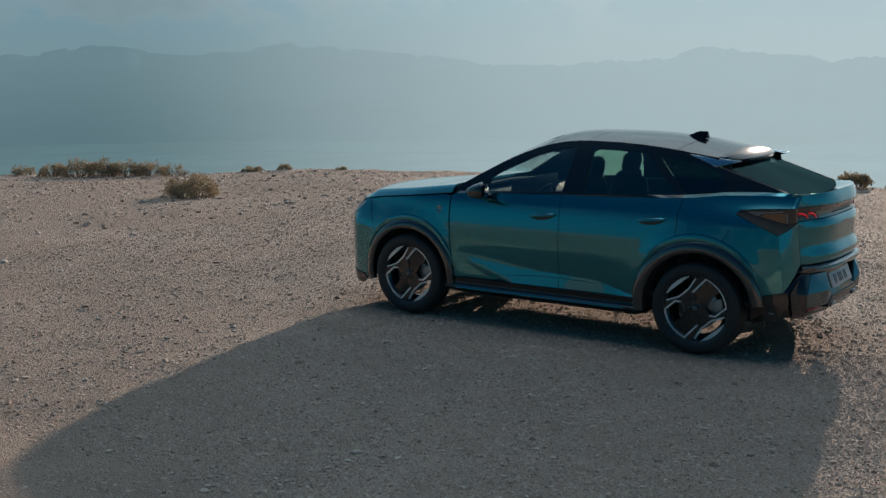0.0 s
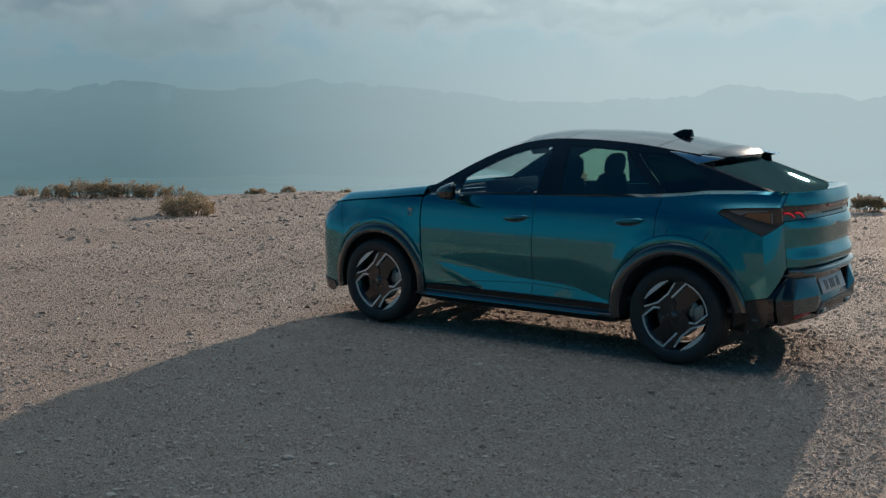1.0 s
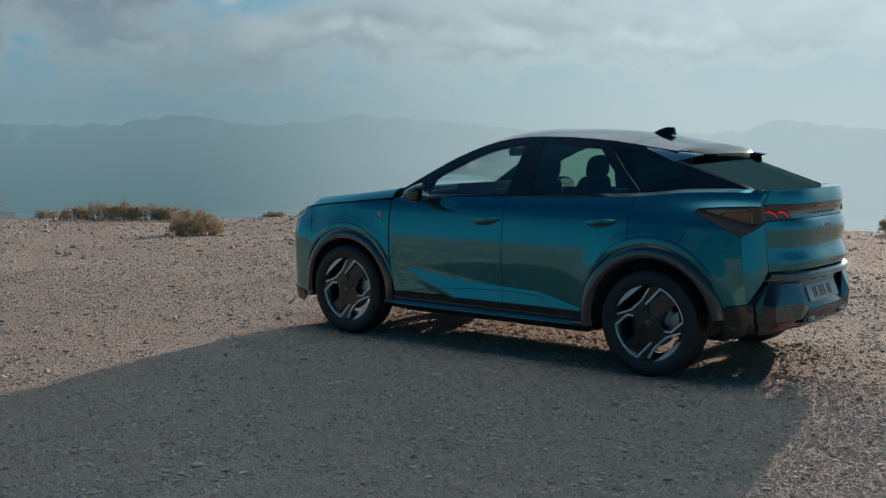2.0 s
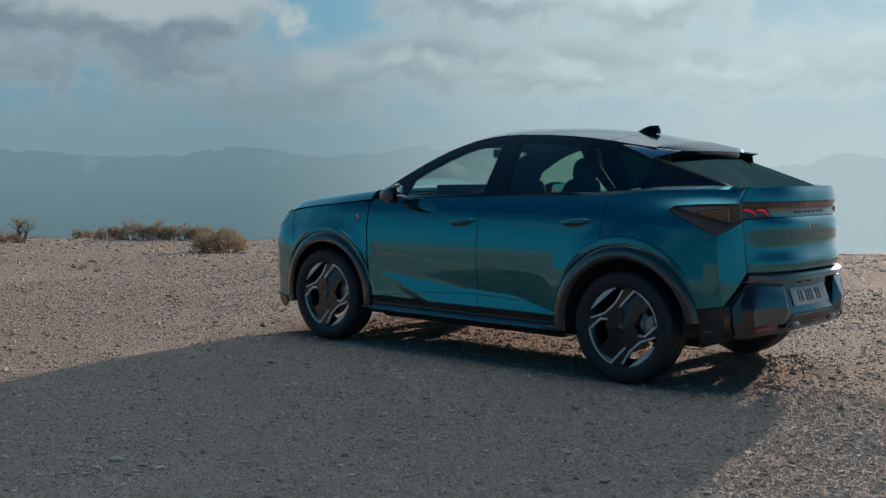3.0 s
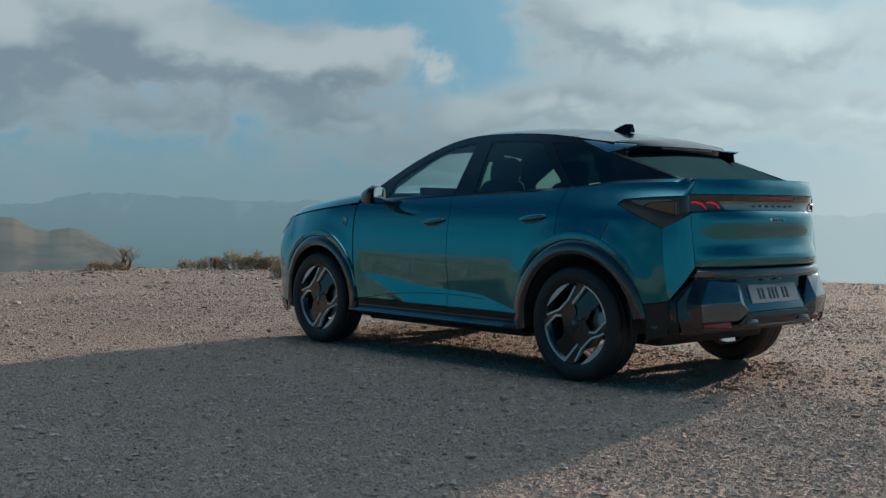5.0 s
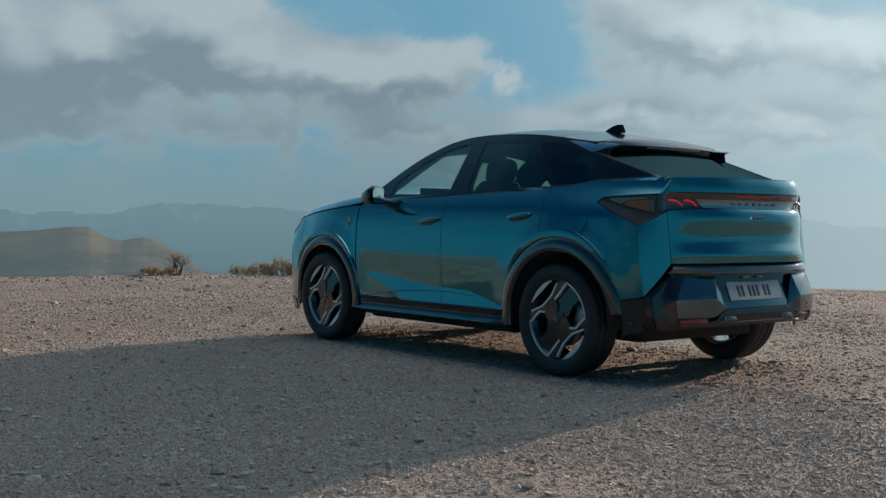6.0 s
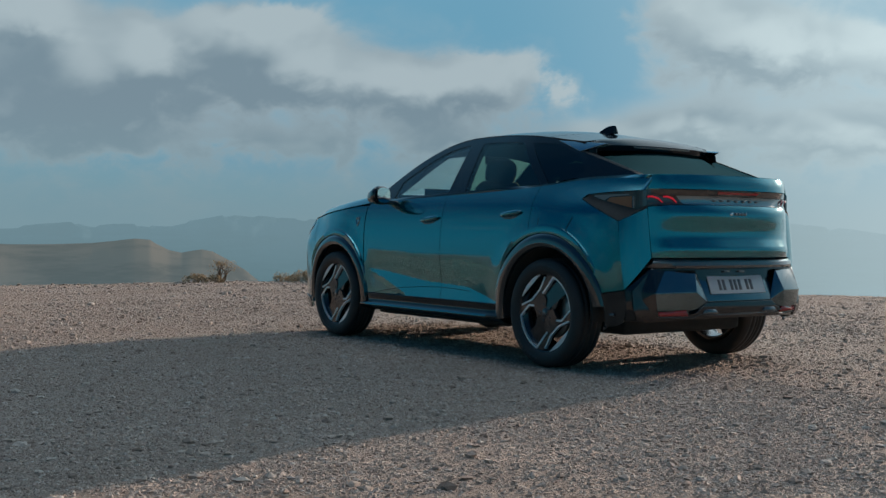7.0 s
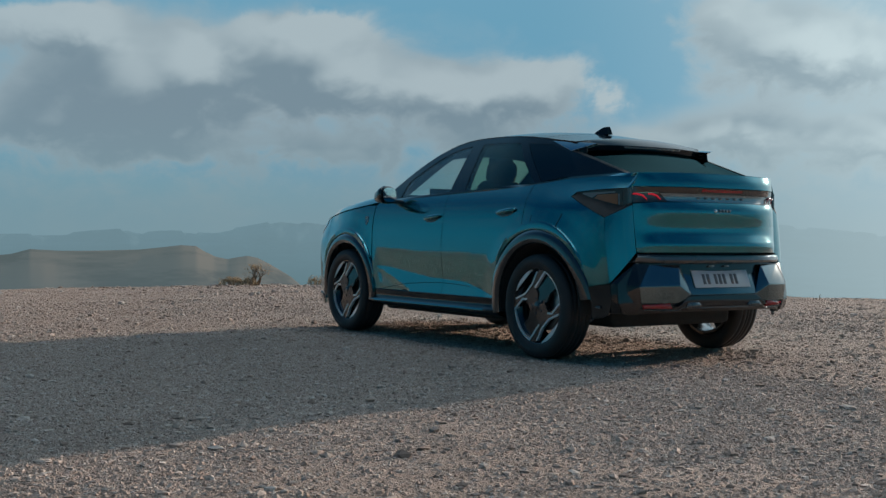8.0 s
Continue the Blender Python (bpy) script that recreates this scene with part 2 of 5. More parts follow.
M_PAINT = make_paint()
M_BLACK = simple("gloss_black_trim", (0.010, 0.012, 0.014), 0.10, coat=0.4, spec=0.5)
M_ROOF = simple("black_diamond_roof", (0.006, 0.010, 0.014), 0.10, coat=0.0, spec=0.22)
M_SATIN = simple("satin_black_plastic", (0.030, 0.031, 0.032), 0.45)
M_UNDER = simple("matt_black_underbody", (0.035, 0.033, 0.031), 0.9)
M_TRIM = simple("charcoal_cabin_trim", (0.060, 0.062, 0.064), 0.75)
M_CLOTH = simple("dark_seat_fabric", (0.060, 0.062, 0.066), 0.9, grain=0.2, scale=200.0)
M_TYRE = simple("black_tyre_rubber", (0.027, 0.027, 0.028), 0.60, grain=0.25, scale=40.0)
M_RIM = simple("dark_painted_alloy", (0.014, 0.015, 0.017), 0.22, coat=0.5)
M_CUT = simple("machined_alloy_edge", (0.80, 0.81, 0.82), 0.38, metal=0.45)
M_DISC = simple("brushed_brake_steel", (0.35, 0.34, 0.33), 0.4, metal=1.0, grain=0.15, scale=120.0)
M_CHROME = simple("satin_chrome", (0.66, 0.68, 0.70), 0.18, metal=1.0)
M_CLAD = simple("gloss_black_cladding", (0.014, 0.016, 0.018), 0.08, coat=1.0, spec=0.9)
M_PANEL = simple("smoked_steel_panel", (0.15, 0.20, 0.22), 0.14, metal=1.0)
M_BLADE = simple("dark_bright_blade", (0.50, 0.56, 0.58), 0.20, metal=1.0)
M_STEEL = simple("dark_bright_bumper_bar", (0.10, 0.105, 0.11), 0.16, metal=0.6, coat=0.8)
M_STRIP = simple("satin_name_strip", (0.26, 0.31, 0.33), 0.25, metal=0.9)
M_PLATE = simple("white_registration_plate", (0.72, 0.74, 0.75), 0.35)
M_INK = simple("dark_plate_ink", (0.16, 0.17, 0.18), 0.5)
M_MIRROR = simple("mirror_silver", (0.92, 0.93, 0.93), 0.02, metal=1.0)
M_RED = simple("red_lamp_plastic", (0.35, 0.008, 0.010), 0.15, coat=0.8)
M_AMBER_REFLECTION = simple("amber_reflection_on_lens", (0.24, 0.105, 0.045), 0.25, coat=0.4)
M_SMOKE = simple("smoked_lamp_plastic", (0.045, 0.035, 0.032), 0.12, coat=1.0)
M_REFLECT = simple("smoked_reflector_plastic", (0.15, 0.16, 0.165), 0.2, coat=0.6)
M_LENS = simple("clear_lamp_plastic", (0.45, 0.48, 0.5), 0.1, coat=1.0)
M_GLASS = make_glass("clear_window_glass", (0.93, 0.97, 0.95))
M_DARKGLASS = make_glass("green_privacy_glass", (0.60, 0.74, 0.64))
M_QUARTER = make_glass("black_quarter_glass", (0.10, 0.13, 0.11))
M_REARGLASS = make_glass("dark_rear_glass", (0.08, 0.12, 0.11), (0.09, 0.17, 0.18))
M_GROUND = make_ground()
M_PEBBLE = make_pebble()
# the haze of these three is put into their emission colours
M_VALLEY = make_distance("valley_floor_with_painted_haze", (0.03, 0.04, 0.04), ((0.108, 0.172, 0.182), (0.128, 0.195, 0.210)), 0.9, -260.0, -5.0, 0.004)
M_HILL = make_distance("dry_hillside_with_painted_haze", (0.080, 0.063, 0.048), ((0.074, 0.100, 0.106), (0.074, 0.092, 0.090)), 0.88, -70.0, -5.0, 0.012)
M_RIDGE = make_distance("far_mountain_with_painted_haze", (0.02, 0.03, 0.035), ((0.102, 0.164, 0.177), (0.136, 0.203, 0.221)), 0.9, -260.0, 40.0, 0.002)


def red_glow():
    m, n, p = material("lit_red_lamp")
    p.inputs["Base Color"].default_value = (0.4, 0.01, 0.015, 1)
    p.inputs["Emission Color"].default_value = (1.0, 0.03, 0.06, 1)
    p.inputs["Emission Strength"].default_value = 0.22
    return m


M_GLOW = red_glow()


def make_twig(name, low, high):
    m, n, p = material(name)
    r = n.add("ShaderNodeNewGeometry").outputs["Random Per Island"]
    coord = n.add("ShaderNodeTexCoord").outputs["Object"]
    n.put(p.inputs["Base Color"], n.mix(n.math("MULTIPLY_ADD", n.noise(coord, 12.0, 3.0), 0.5, n.math("MULTIPLY", r, 0.5)), low, high))
    p.inputs["Roughness"].default_value = 0.9
    p.inputs["Specular IOR Level"].default_value = 0.2
    # thin dry leaves let the low sun through
    through_leaf = n.add("ShaderNodeBsdfTranslucent")
    n.put(through_leaf.inputs[0], p.inputs["Base Color"].links[0].from_socket)
    both = n.add("ShaderNodeMixShader")
    both.inputs[0].default_value = 0.3
    n.put(both.inputs[1], p.outputs[0])
    n.put(both.inputs[2], through_leaf.outputs[0])
    n.put(m.node_tree.nodes["Material Output"].inputs[0], both.outputs[0])
    return m


M_TWIG = make_twig("dry_grey_twig", (0.14, 0.096, 0.064), (0.38, 0.29, 0.20))
M_LEAF = make_twig("straw_and_olive_leaf", (0.19, 0.14, 0.082), (0.44, 0.345, 0.225))


# ---- mesh helpers ----
def obj(name, bm, mats, parent=None, label="", smooth=True):
    me = bpy.data.meshes.new(name)
    bm.to_mesh(me)
    bm.free()
    for m in mats if isinstance(mats, (list, tuple)) else [mats]:
        me.materials.append(m)
    if smooth:
        me.shade_smooth()
    ob = new(name, me)
    if parent is not None:
        ob.parent = parent
    if label:
        tagged(ob, label)
    return ob


def part(name, bm, mats, parent, label=""):
    return obj(name, bm, mats, parent, label)


def curve1(table):
    """A smooth function through (x, value) pairs."""
    xs = np.array([p[0] for p in table], float)
    ys = np.array([p[1] for p in table], float)
    d = np.gradient(ys, xs)

    def f(x):
        if x <= xs[0]:
            return float(ys[0])
        if x >= xs[-1]:
            return float(ys[-1])
        i = int(np.searchsorted(xs, x)) - 1
        i = max(0, min(i, len(xs) - 2))
        h = xs[i + 1] - xs[i]
        t = (x - xs[i]) / h
        return float((2 * t ** 3 - 3 * t ** 2 + 1) * ys[i] + (t ** 3 - 2 * t ** 2 + t) * h * d[i] + (3 * t ** 2 - 2 * t ** 3) * ys[i + 1] + (t ** 3 - t ** 2) * h * d[i + 1])

    return f


def sstep(x, a, b):
    t = max(0.0, min(1.0, (x - a) / (b - a)))
    return t * t * (3 - 2 * t)


def arc(cx, cz, r, a0, a1, count=24):
    return [(cx + r * math.cos(radians(a0 + (a1 - a0) * i / count)), cz + r * math.sin(radians(a0 + (a1 - a0) * i / count))) for i in range(count + 1)]


def inset_poly(poly, d):
    area = sum(poly[i][0] * poly[(i + 1) % len(poly)][1] - poly[(i + 1) % len(poly)][0] * poly[i][1] for i in range(len(poly)))
    s = 1 if area > 0 else -1
    out = []
    for i, p in enumerate(poly):
        a, b = poly[i - 1], poly[(i + 1) % len(poly)]
        e1, e2 = Vector((p[0] - a[0], p[1] - a[1])), Vector((b[0] - p[0], b[1] - p[1]))
        if e1.length < 1e-6 or e2.length < 1e-6:
            continue
        e1.normalize(), e2.normalize()
        n1, n2 = Vector((-e1.y, e1.x)), Vector((-e2.y, e2.x))
        n = n1 + n2
        if n.length < 1e-3:
            continue
        n.normalize()
        k = min(2.0, 1 / max(0.3, n.dot(n1)))
        out.append((p[0] + s * d * k * n.x, p[1] + s * d * k * n.y))
    return out


def dense(poly, step):
    out = []
    for i, p in enumerate(poly):
        q = poly[(i + 1) % len(poly)]
        k = max(1, int(math.ceil(math.dist(p, q) / step)))
        out += [(p[0] + (q[0] - p[0]) * j / k, p[1] + (q[1] - p[1]) * j / k) for j in range(k)]
    return out


def sheet(poly, place, outward, thick=0.018, step=0.05, gap=0.0025, inner=True, cuts=()):
    """A curved panel with thickness: the outline poly in two coordinates, cut into a fine grid and laid onto the surface place(a, b).
    outward: a direction that the panel's outer face looks to. Its inner face takes material 1 where inner is set.
    cuts: straight lines ((a, b), (a, b)) along which the panel is creased."""
    pts = dense(inset_poly(poly, gap) if gap else poly, step)
    bm = bmesh.new()
    bm.faces.new([bm.verts.new((a, b, 0)) for a, b in pts])
    for axis in (0, 1):
        vals = [p[axis] for p in pts]
        lo, hi = min(vals), max(vals)
        k = int((hi - lo) / step)
        for i in range(1, k + 1):
            co = [0, 0, 0]
            co[axis] = lo + (hi - lo) * i / (k + 1)
            no = [0, 0, 0]
            no[axis] = 1
            bmesh.ops.bisect_plane(bm, geom=bm.verts[:] + bm.edges[:] + bm.faces[:], dist=1e-5, plane_co=co, plane_no=no)
    for p, q in cuts:
        d = Vector((q[0] - p[0], q[1] - p[1]))
        side = Vector((-d.y, d.x, 0)).normalized()
        bmesh.ops.bisect_plane(bm, geom=bm.verts[:] + bm.edges[:] + bm.faces[:], dist=1e-5, plane_co=(*p, 0), plane_no=side)
        for e in bm.edges:
            if all(abs((v.co - Vector((*p, 0))).dot(side)) < 1e-4 and -1e-3 <= (v.co - Vector((*p, 0))).dot(Vector((*d, 0))) / d.length_squared <= 1.001 for v in e.verts):
                e.smooth = False
    for v in bm.verts:
        v.co = place(v.co.x, v.co.y)
    bm.normal_update()
    total = Vector()
    for f in bm.faces:
        total += f.normal * f.calc_area()
    if total.dot(Vector(outward)) < 0:
        bmesh.ops.reverse_faces(bm, faces=bm.faces[:])
        bm.normal_update()
    if thick:
        thicken(bm, thick, inner)
    return bm


def thicken(bm, thick, inner=True):
    bm.normal_update()
    outer = bm.faces[:]
    rim = [e for e in bm.edges if e.is_boundary]
    back = {v: bm.verts.new(v.co - v.normal * thick) for v in bm.verts[:]}
    for f in outer:
        g = bm.faces.new([back[v] for v in reversed(f.verts)])
        g.material_index = 1 if inner else f.material_index
    for e in rim:
        loop = e.link_loops[0]
        a, b = loop.vert, loop.link_loop_next.vert
        g = bm.faces.new([b, a, back[a], back[b]])
        g.material_index = loop.face.material_index
        e.smooth = False
        other = bm.edges.get((back[a], back[b]))
        other.smooth = False
    bm.normal_update()


def loft(rows, thick=0.0, outward=None, inner=True, closed=False):
    """A surface through rows of points, all of one length."""
    bm = bmesh.new()
    grid = [[bm.verts.new(p) for p in row] for row in rows]
    for r in range(len(rows) - 1):
        k = len(rows[r])
        for c in range(k if closed else k - 1):
            q = [grid[r][c], grid[r][(c + 1) % k], grid[r + 1][(c + 1) % k], grid[r + 1][c]]
            bm.faces.new(q)
    bm.normal_update()
    if outward is not None:
        total = Vector()
        for f in bm.faces:
            total += f.normal * f.calc_area()
        if total.dot(Vector(outward)) < 0:
            bmesh.ops.reverse_faces(bm, faces=bm.faces[:])
            bm.normal_update()
    if thick:
        thicken(bm, thick, inner)
    return bm


def between(a, b, count):
    """Rows from polyline a to polyline b, both of one length."""
    return [[Vector(p).lerp(Vector(q), i / count) for p, q in zip(a, b)] for i in range(count + 1)]


def resample(pts, count):
    pts = [Vector(p) for p in pts]
    acc = [0.0]
    for p, q in zip(pts, pts[1:]):
        acc.append(acc[-1] + (q - p).length)
    out = []
    for i in range(count + 1):
        s = acc[-1] * i / count
        k = max(j for j in range(len(pts) - 1) if acc[j] <= s + 1e-9)
        out.append(pts[k].lerp(pts[k + 1], min(1.0, (s - acc[k]) / max(1e-9, acc[k + 1] - acc[k]))))
    return out


def box(bm, x0, x1, y0, y1, z0, z1, bevel=0.0, segments=2):
    made = bmesh.ops.create_cube(bm, size=1)["verts"]
    for v in made:
        v.co = Vector((x0 + (v.co.x + 0.5) * (x1 - x0), y0 + (v.co.y + 0.5) * (y1 - y0), z0 + (v.co.z + 0.5) * (z1 - z0)))
    if bevel:
        edges = list({e for v in made for e in v.link_edges})
        bmesh.ops.bevel(bm, geom=edges, offset=bevel, segments=segments, affect="EDGES", profile=0.6)
    return bm


def solid(points, faces, bevel=0.0, segments=2):
    """A closed faceted body from corner points and faces, with rounded edges."""
    bm = bmesh.new()
    vs = [bm.verts.new(p) for p in points]
    for f in faces:
        bm.faces.new([vs[i] for i in f])
    bmesh.ops.recalc_face_normals(bm, faces=bm.faces[:])
    if bevel:
        bmesh.ops.bevel(bm, geom=bm.edges[:], offset=bevel, segments=segments, affect="EDGES", profile=0.6)
    return bm


def hull(points, bevel=0.0, segments=2):
    bm = bmesh.new()
    for p in points:
        bm.verts.new(p)
    made = bmesh.ops.convex_hull(bm, input=bm.verts[:])
    bmesh.ops.delete(bm, geom=[v for v in bm.verts if not v.link_faces], context="VERTS")
    bmesh.ops.dissolve_limit(bm, angle_limit=radians(2), verts=bm.verts[:], edges=bm.edges[:])
    bmesh.ops.recalc_face_normals(bm, faces=bm.faces[:])
    if bevel:
        bmesh.ops.bevel(bm, geom=bm.edges[:], offset=bevel, segments=segments, affect="EDGES", profile=0.6)
    return bm


def lathe(profile, segments=72):
    """Turn (radius, y) pairs round the y axis."""
    rows = [[Vector((r * math.cos(2 * math.pi * i / segments), y, r * math.sin(2 * math.pi * i / segments))) for i in range(segments)] for r, y in profile]
    return loft(rows, closed=True)


def tube(points, radius, sides=8):
    """A round bar along a polyline, with closed ends. radius: one number or one for each point."""
    pts = [Vector(p) for p in points]
    rad = radius if isinstance(radius, (list, tuple)) else [radius] * len(pts)
    rows = []
    for i, p in enumerate(pts):
        d = (pts[min(i + 1, len(pts) - 1)] - pts[max(i - 1, 0)]).normalized()
        side = d.cross(Vector((0, 0, 1)) if abs(d.z) < 0.9 else Vector((1, 0, 0))).normalized()
        up = side.cross(d)
        rows.append([p + (side * math.cos(2 * math.pi * k / sides) + up * math.sin(2 * math.pi * k / sides)) * rad[i] for k in range(sides)])
    bm = loft(rows, closed=True)
    bm.verts.ensure_lookup_table()
    bm.faces.new(bm.verts[:sides])
    bm.faces.new(bm.verts[-sides:])
    bmesh.ops.recalc_face_normals(bm, faces=bm.faces[:])
    return bm


def merge(bms):
    out = bmesh.new()
    for b in bms:
        me = bpy.data.meshes.new("tmp")
        b.to_mesh(me)
        out.from_mesh(me)
        bpy.data.meshes.remove(me)
        b.free()
    return out


def flip_y(bm):
    """The mirror image on the car's other side."""
    for v in bm.verts:
        v.co.y = -v.co.y
    bmesh.ops.reverse_faces(bm, faces=bm.faces[:])
    return bm


# ---- value noise for the terrain ----
def vnoise(x, y, seed):
    rng = np.random.RandomState(seed)
    table = rng.rand(256, 256)
    xi, yi = np.floor(x).astype(int), np.floor(y).astype(int)
    fx, fy = x - xi, y - yi
    fx, fy = fx * fx * (3 - 2 * fx), fy * fy * (3 - 2 * fy)
    a, b = table[xi % 256, yi % 256], table[(xi + 1) % 256, yi % 256]
    c, d = table[xi % 256, (yi + 1) % 256], table[(xi + 1) % 256, (yi + 1) % 256]
    return (a * (1 - fx) + b * fx) * (1 - fy) + (c * (1 - fx) + d * fx) * fy - 0.5


EDGE_AZ = [-170.0, -130.0, -100.0, -80.0, -62.0, -46.0, -38.5, -31.0, -20.0, -10.0, 10.0, 40.0, 90.0, 180.0]
EDGE_R = [5000.0, 14.5, 13.4, 13.6, 15.4, 17.6, 18.5, 19.8, 24.0, 25.0, 27.0, 5000.0, 5000.0, 5000.0]


def terrain(x, y):
    """Height of the stony plateau, its brink and the valley floor below."""
    r, a = np.hypot(x, y), np.degrees(np.arctan2(y, x))
    brink = np.interp(a, EDGE_AZ, EDGE_R)
    ahead = np.clip((x * 0.75 - y * 0.66) / 6.0, 0, 1)
    z = -np.clip(r - 4, 0, 25) ** 2 / 900 * ahead
    z = z - np.interp(a, [-120, -79, -73, -56, -46, -38, -28, -19, -12, -2, 40], [0, 0.0, 0.07, 0.12, 0.06, 0.0, 0.10, 0.05, 0.06, 0.12, 0]) * np.clip((r - 6) / 8, 0, 1)
    d = np.clip(r - brink - 0.8 * vnoise(x * 0.5, y * 0.5, 5), 0, None)
    z = z - 245 * (1 - np.exp(-d ** 1.35 / 430))
    fade = np.clip(1.4 - r / 60, 0, 1)
    z = z + fade * (0.05 * vnoise(x * 0.55, y * 0.55, 1) + 0.025 * vnoise(x * 1.7, y * 1.7, 2) + 0.007 * vnoise(x * 5, y * 5, 3) + 0.004 * vnoise(x * 11, y * 11, 4))
    # flattened where the car stands
    flat = np.clip(1.6 - np.hypot((x - 1.37) / 2.6, y / 1.6), 0, 1)
    return z * (1 - 0.75 * flat) - 0.004


# ---- ground ----
def spaced(lo, hi, step, far, back):
    mid = list(np.arange(lo, hi + step, step))
    up, d = [mid[-1]], step
    while up[-1] < far:
        d *= 1.16
        up.append(up[-1] + d)
    down, d = [mid[0]], step
    while down[-1] > back:
        d *= 1.16
        down.append(down[-1] - d)
    return np.array(down[:0:-1] + mid + up[1:])


def build_ground():
    xs, ys = spaced(-6.5, 13.0, 0.065, 4700, -4700), spaced(-9.0, 6.5, 0.065, 4700, -4700)
    gx, gy = np.meshgrid(xs, ys, indexing="ij")
    gz = terrain(gx, gy)
    nx, ny = gx.shape
    verts = np.stack([gx, gy, gz], -1).reshape(-1, 3)
    i = np.arange(nx * ny).reshape(nx, ny)
    faces = np.stack([i[:-1, :-1], i[1:, :-1], i[1:, 1:], i[:-1, 1:]], -1).reshape(-1, 4)
    me = bpy.data.meshes.new("ground")
    me.from_pydata(verts.tolist(), [], faces.tolist())
    me.materials.append(M_GROUND)
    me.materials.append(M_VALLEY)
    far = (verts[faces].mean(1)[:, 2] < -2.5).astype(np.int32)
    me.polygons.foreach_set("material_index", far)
    me.shade_smooth()
    tagged(new("ground", me), "stony pale brown desert plateau falling away to a valley with painted haze", "ground", kind="structure")


build_ground()


def pebble_shapes(round_one):
    """A rough lump (20 faces) or a sharp chip (8 faces)."""
    bm = bmesh.new()
    if round_one:
        bmesh.ops.create_icosphere(bm, subdivisions=1, radius=1)
    else:
        vs = [bm.verts.new(c) for c in ((1, 0, 0), (0, 1, 0), (-1, 0, 0), (0, -1, 0), (0, 0, 1), (0, 0, -1))]
        for i in range(4):
            bm.faces.new((vs[i], vs[(i + 1) % 4], vs[4]))
            bm.faces.new((vs[(i + 1) % 4], vs[i], vs[5]))
    bm.verts.index_update()
    v = np.array([p.co for p in bm.verts])
    f = np.array([[q.index for q in p.verts] for p in bm.faces])
    bm.free()
    return v, f


def build_gravel():
    """Loose gravel: angular chips, smaller and denser near the car's surroundings."""
    lump, chip = pebble_shapes(True), pebble_shapes(False)
    rng = np.random.RandomState(7)
    fields = [(150000, -5.4, 2.6, 0.2, 5.0, 0.0030, 0.0105, 1.7, chip), (60000, -5.4, 6.0, -4.0, 5.0, 0.0040, 0.0115, 2.2, chip), (60000, -4.0, 18.0, -13.0, 4.5, 0.005, 0.016, 2.2, chip), (32000, -5.4, 9.0, -6.0, 5.0, 0.0065, 0.020, 2.4, lump), (3000, -5.2, 19.0, -13.0, 5.2, 0.012, 0.032, 2.6, lump), (1500, 9.0, 24.0, -11.0, -1.5, 0.014, 0.052, 2.2, lump)]
    verts, faces, base = [], [], 0
    for count, x0, x1, y0, y1, s0, s1, power, (v0, f0) in fields:
        x, y = rng.uniform(x0, x1, count), rng.uniform(y0, y1, count)
        patch = vnoise(x * 0.9, y * 0.9, 11) + vnoise(x * 2.3, y * 2.3, 12)
        keep = (patch > rng.uniform(-1.3, 0.4, count)) & (np.hypot(x, y) < np.interp(np.degrees(np.arctan2(y, x)), EDGE_AZ, EDGE_R))
        x, y = x[keep], y[keep]
        k = len(x)
        z = terrain(x, y)
        size = s0 + (s1 - s0) * rng.rand(k) ** power
        a = rng.uniform(0, 2 * math.pi, k)
        q = v0[None] * (1 + 0.8 * (rng.rand(k, len(v0), 1) - 0.5)) + 0.3 * (rng.rand(k, len(v0), 3) - 0.5)
        q = q * (size[:, None] * np.stack([rng.uniform(0.8, 1.5, k), rng.uniform(0.7, 1.1, k), rng.uniform(0.45, 0.85, k)], -1))[:, None, :]
        c, s = np.cos(a)[:, None], np.sin(a)[:, None]
        q = np.stack([q[..., 0] * c - q[..., 1] * s + x[:, None], q[..., 0] * s + q[..., 1] * c + y[:, None], q[..., 2] + (z + size * 0.12)[:, None]], -1)
        verts.append(q.reshape(-1, 3))
        faces.append((f0[None] + base + len(v0) * np.arange(k)[:, None, None]).reshape(-1, 3))
        base += len(v0) * k
    verts, faces = np.concatenate(verts), np.concatenate(faces)
    me = bpy.data.meshes.new("gravel")
    me.vertices.add(len(verts))
    me.vertices.foreach_set("co", verts.ravel())
    me.loops.add(len(faces) * 3)
    me.loops.foreach_set("vertex_index", faces.ravel())
    me.polygons.add(len(faces))
    me.polygons.foreach_set("loop_start", np.arange(0, len(faces) * 3, 3))
    me.update(calc_edges=True)
    me.shade_flat()
    me.materials.append(M_PEBBLE)
    tagged(new("gravel", me), "loose pale angular gravel strewn over dry soil", "gravel", kind="stuff")


build_gravel()


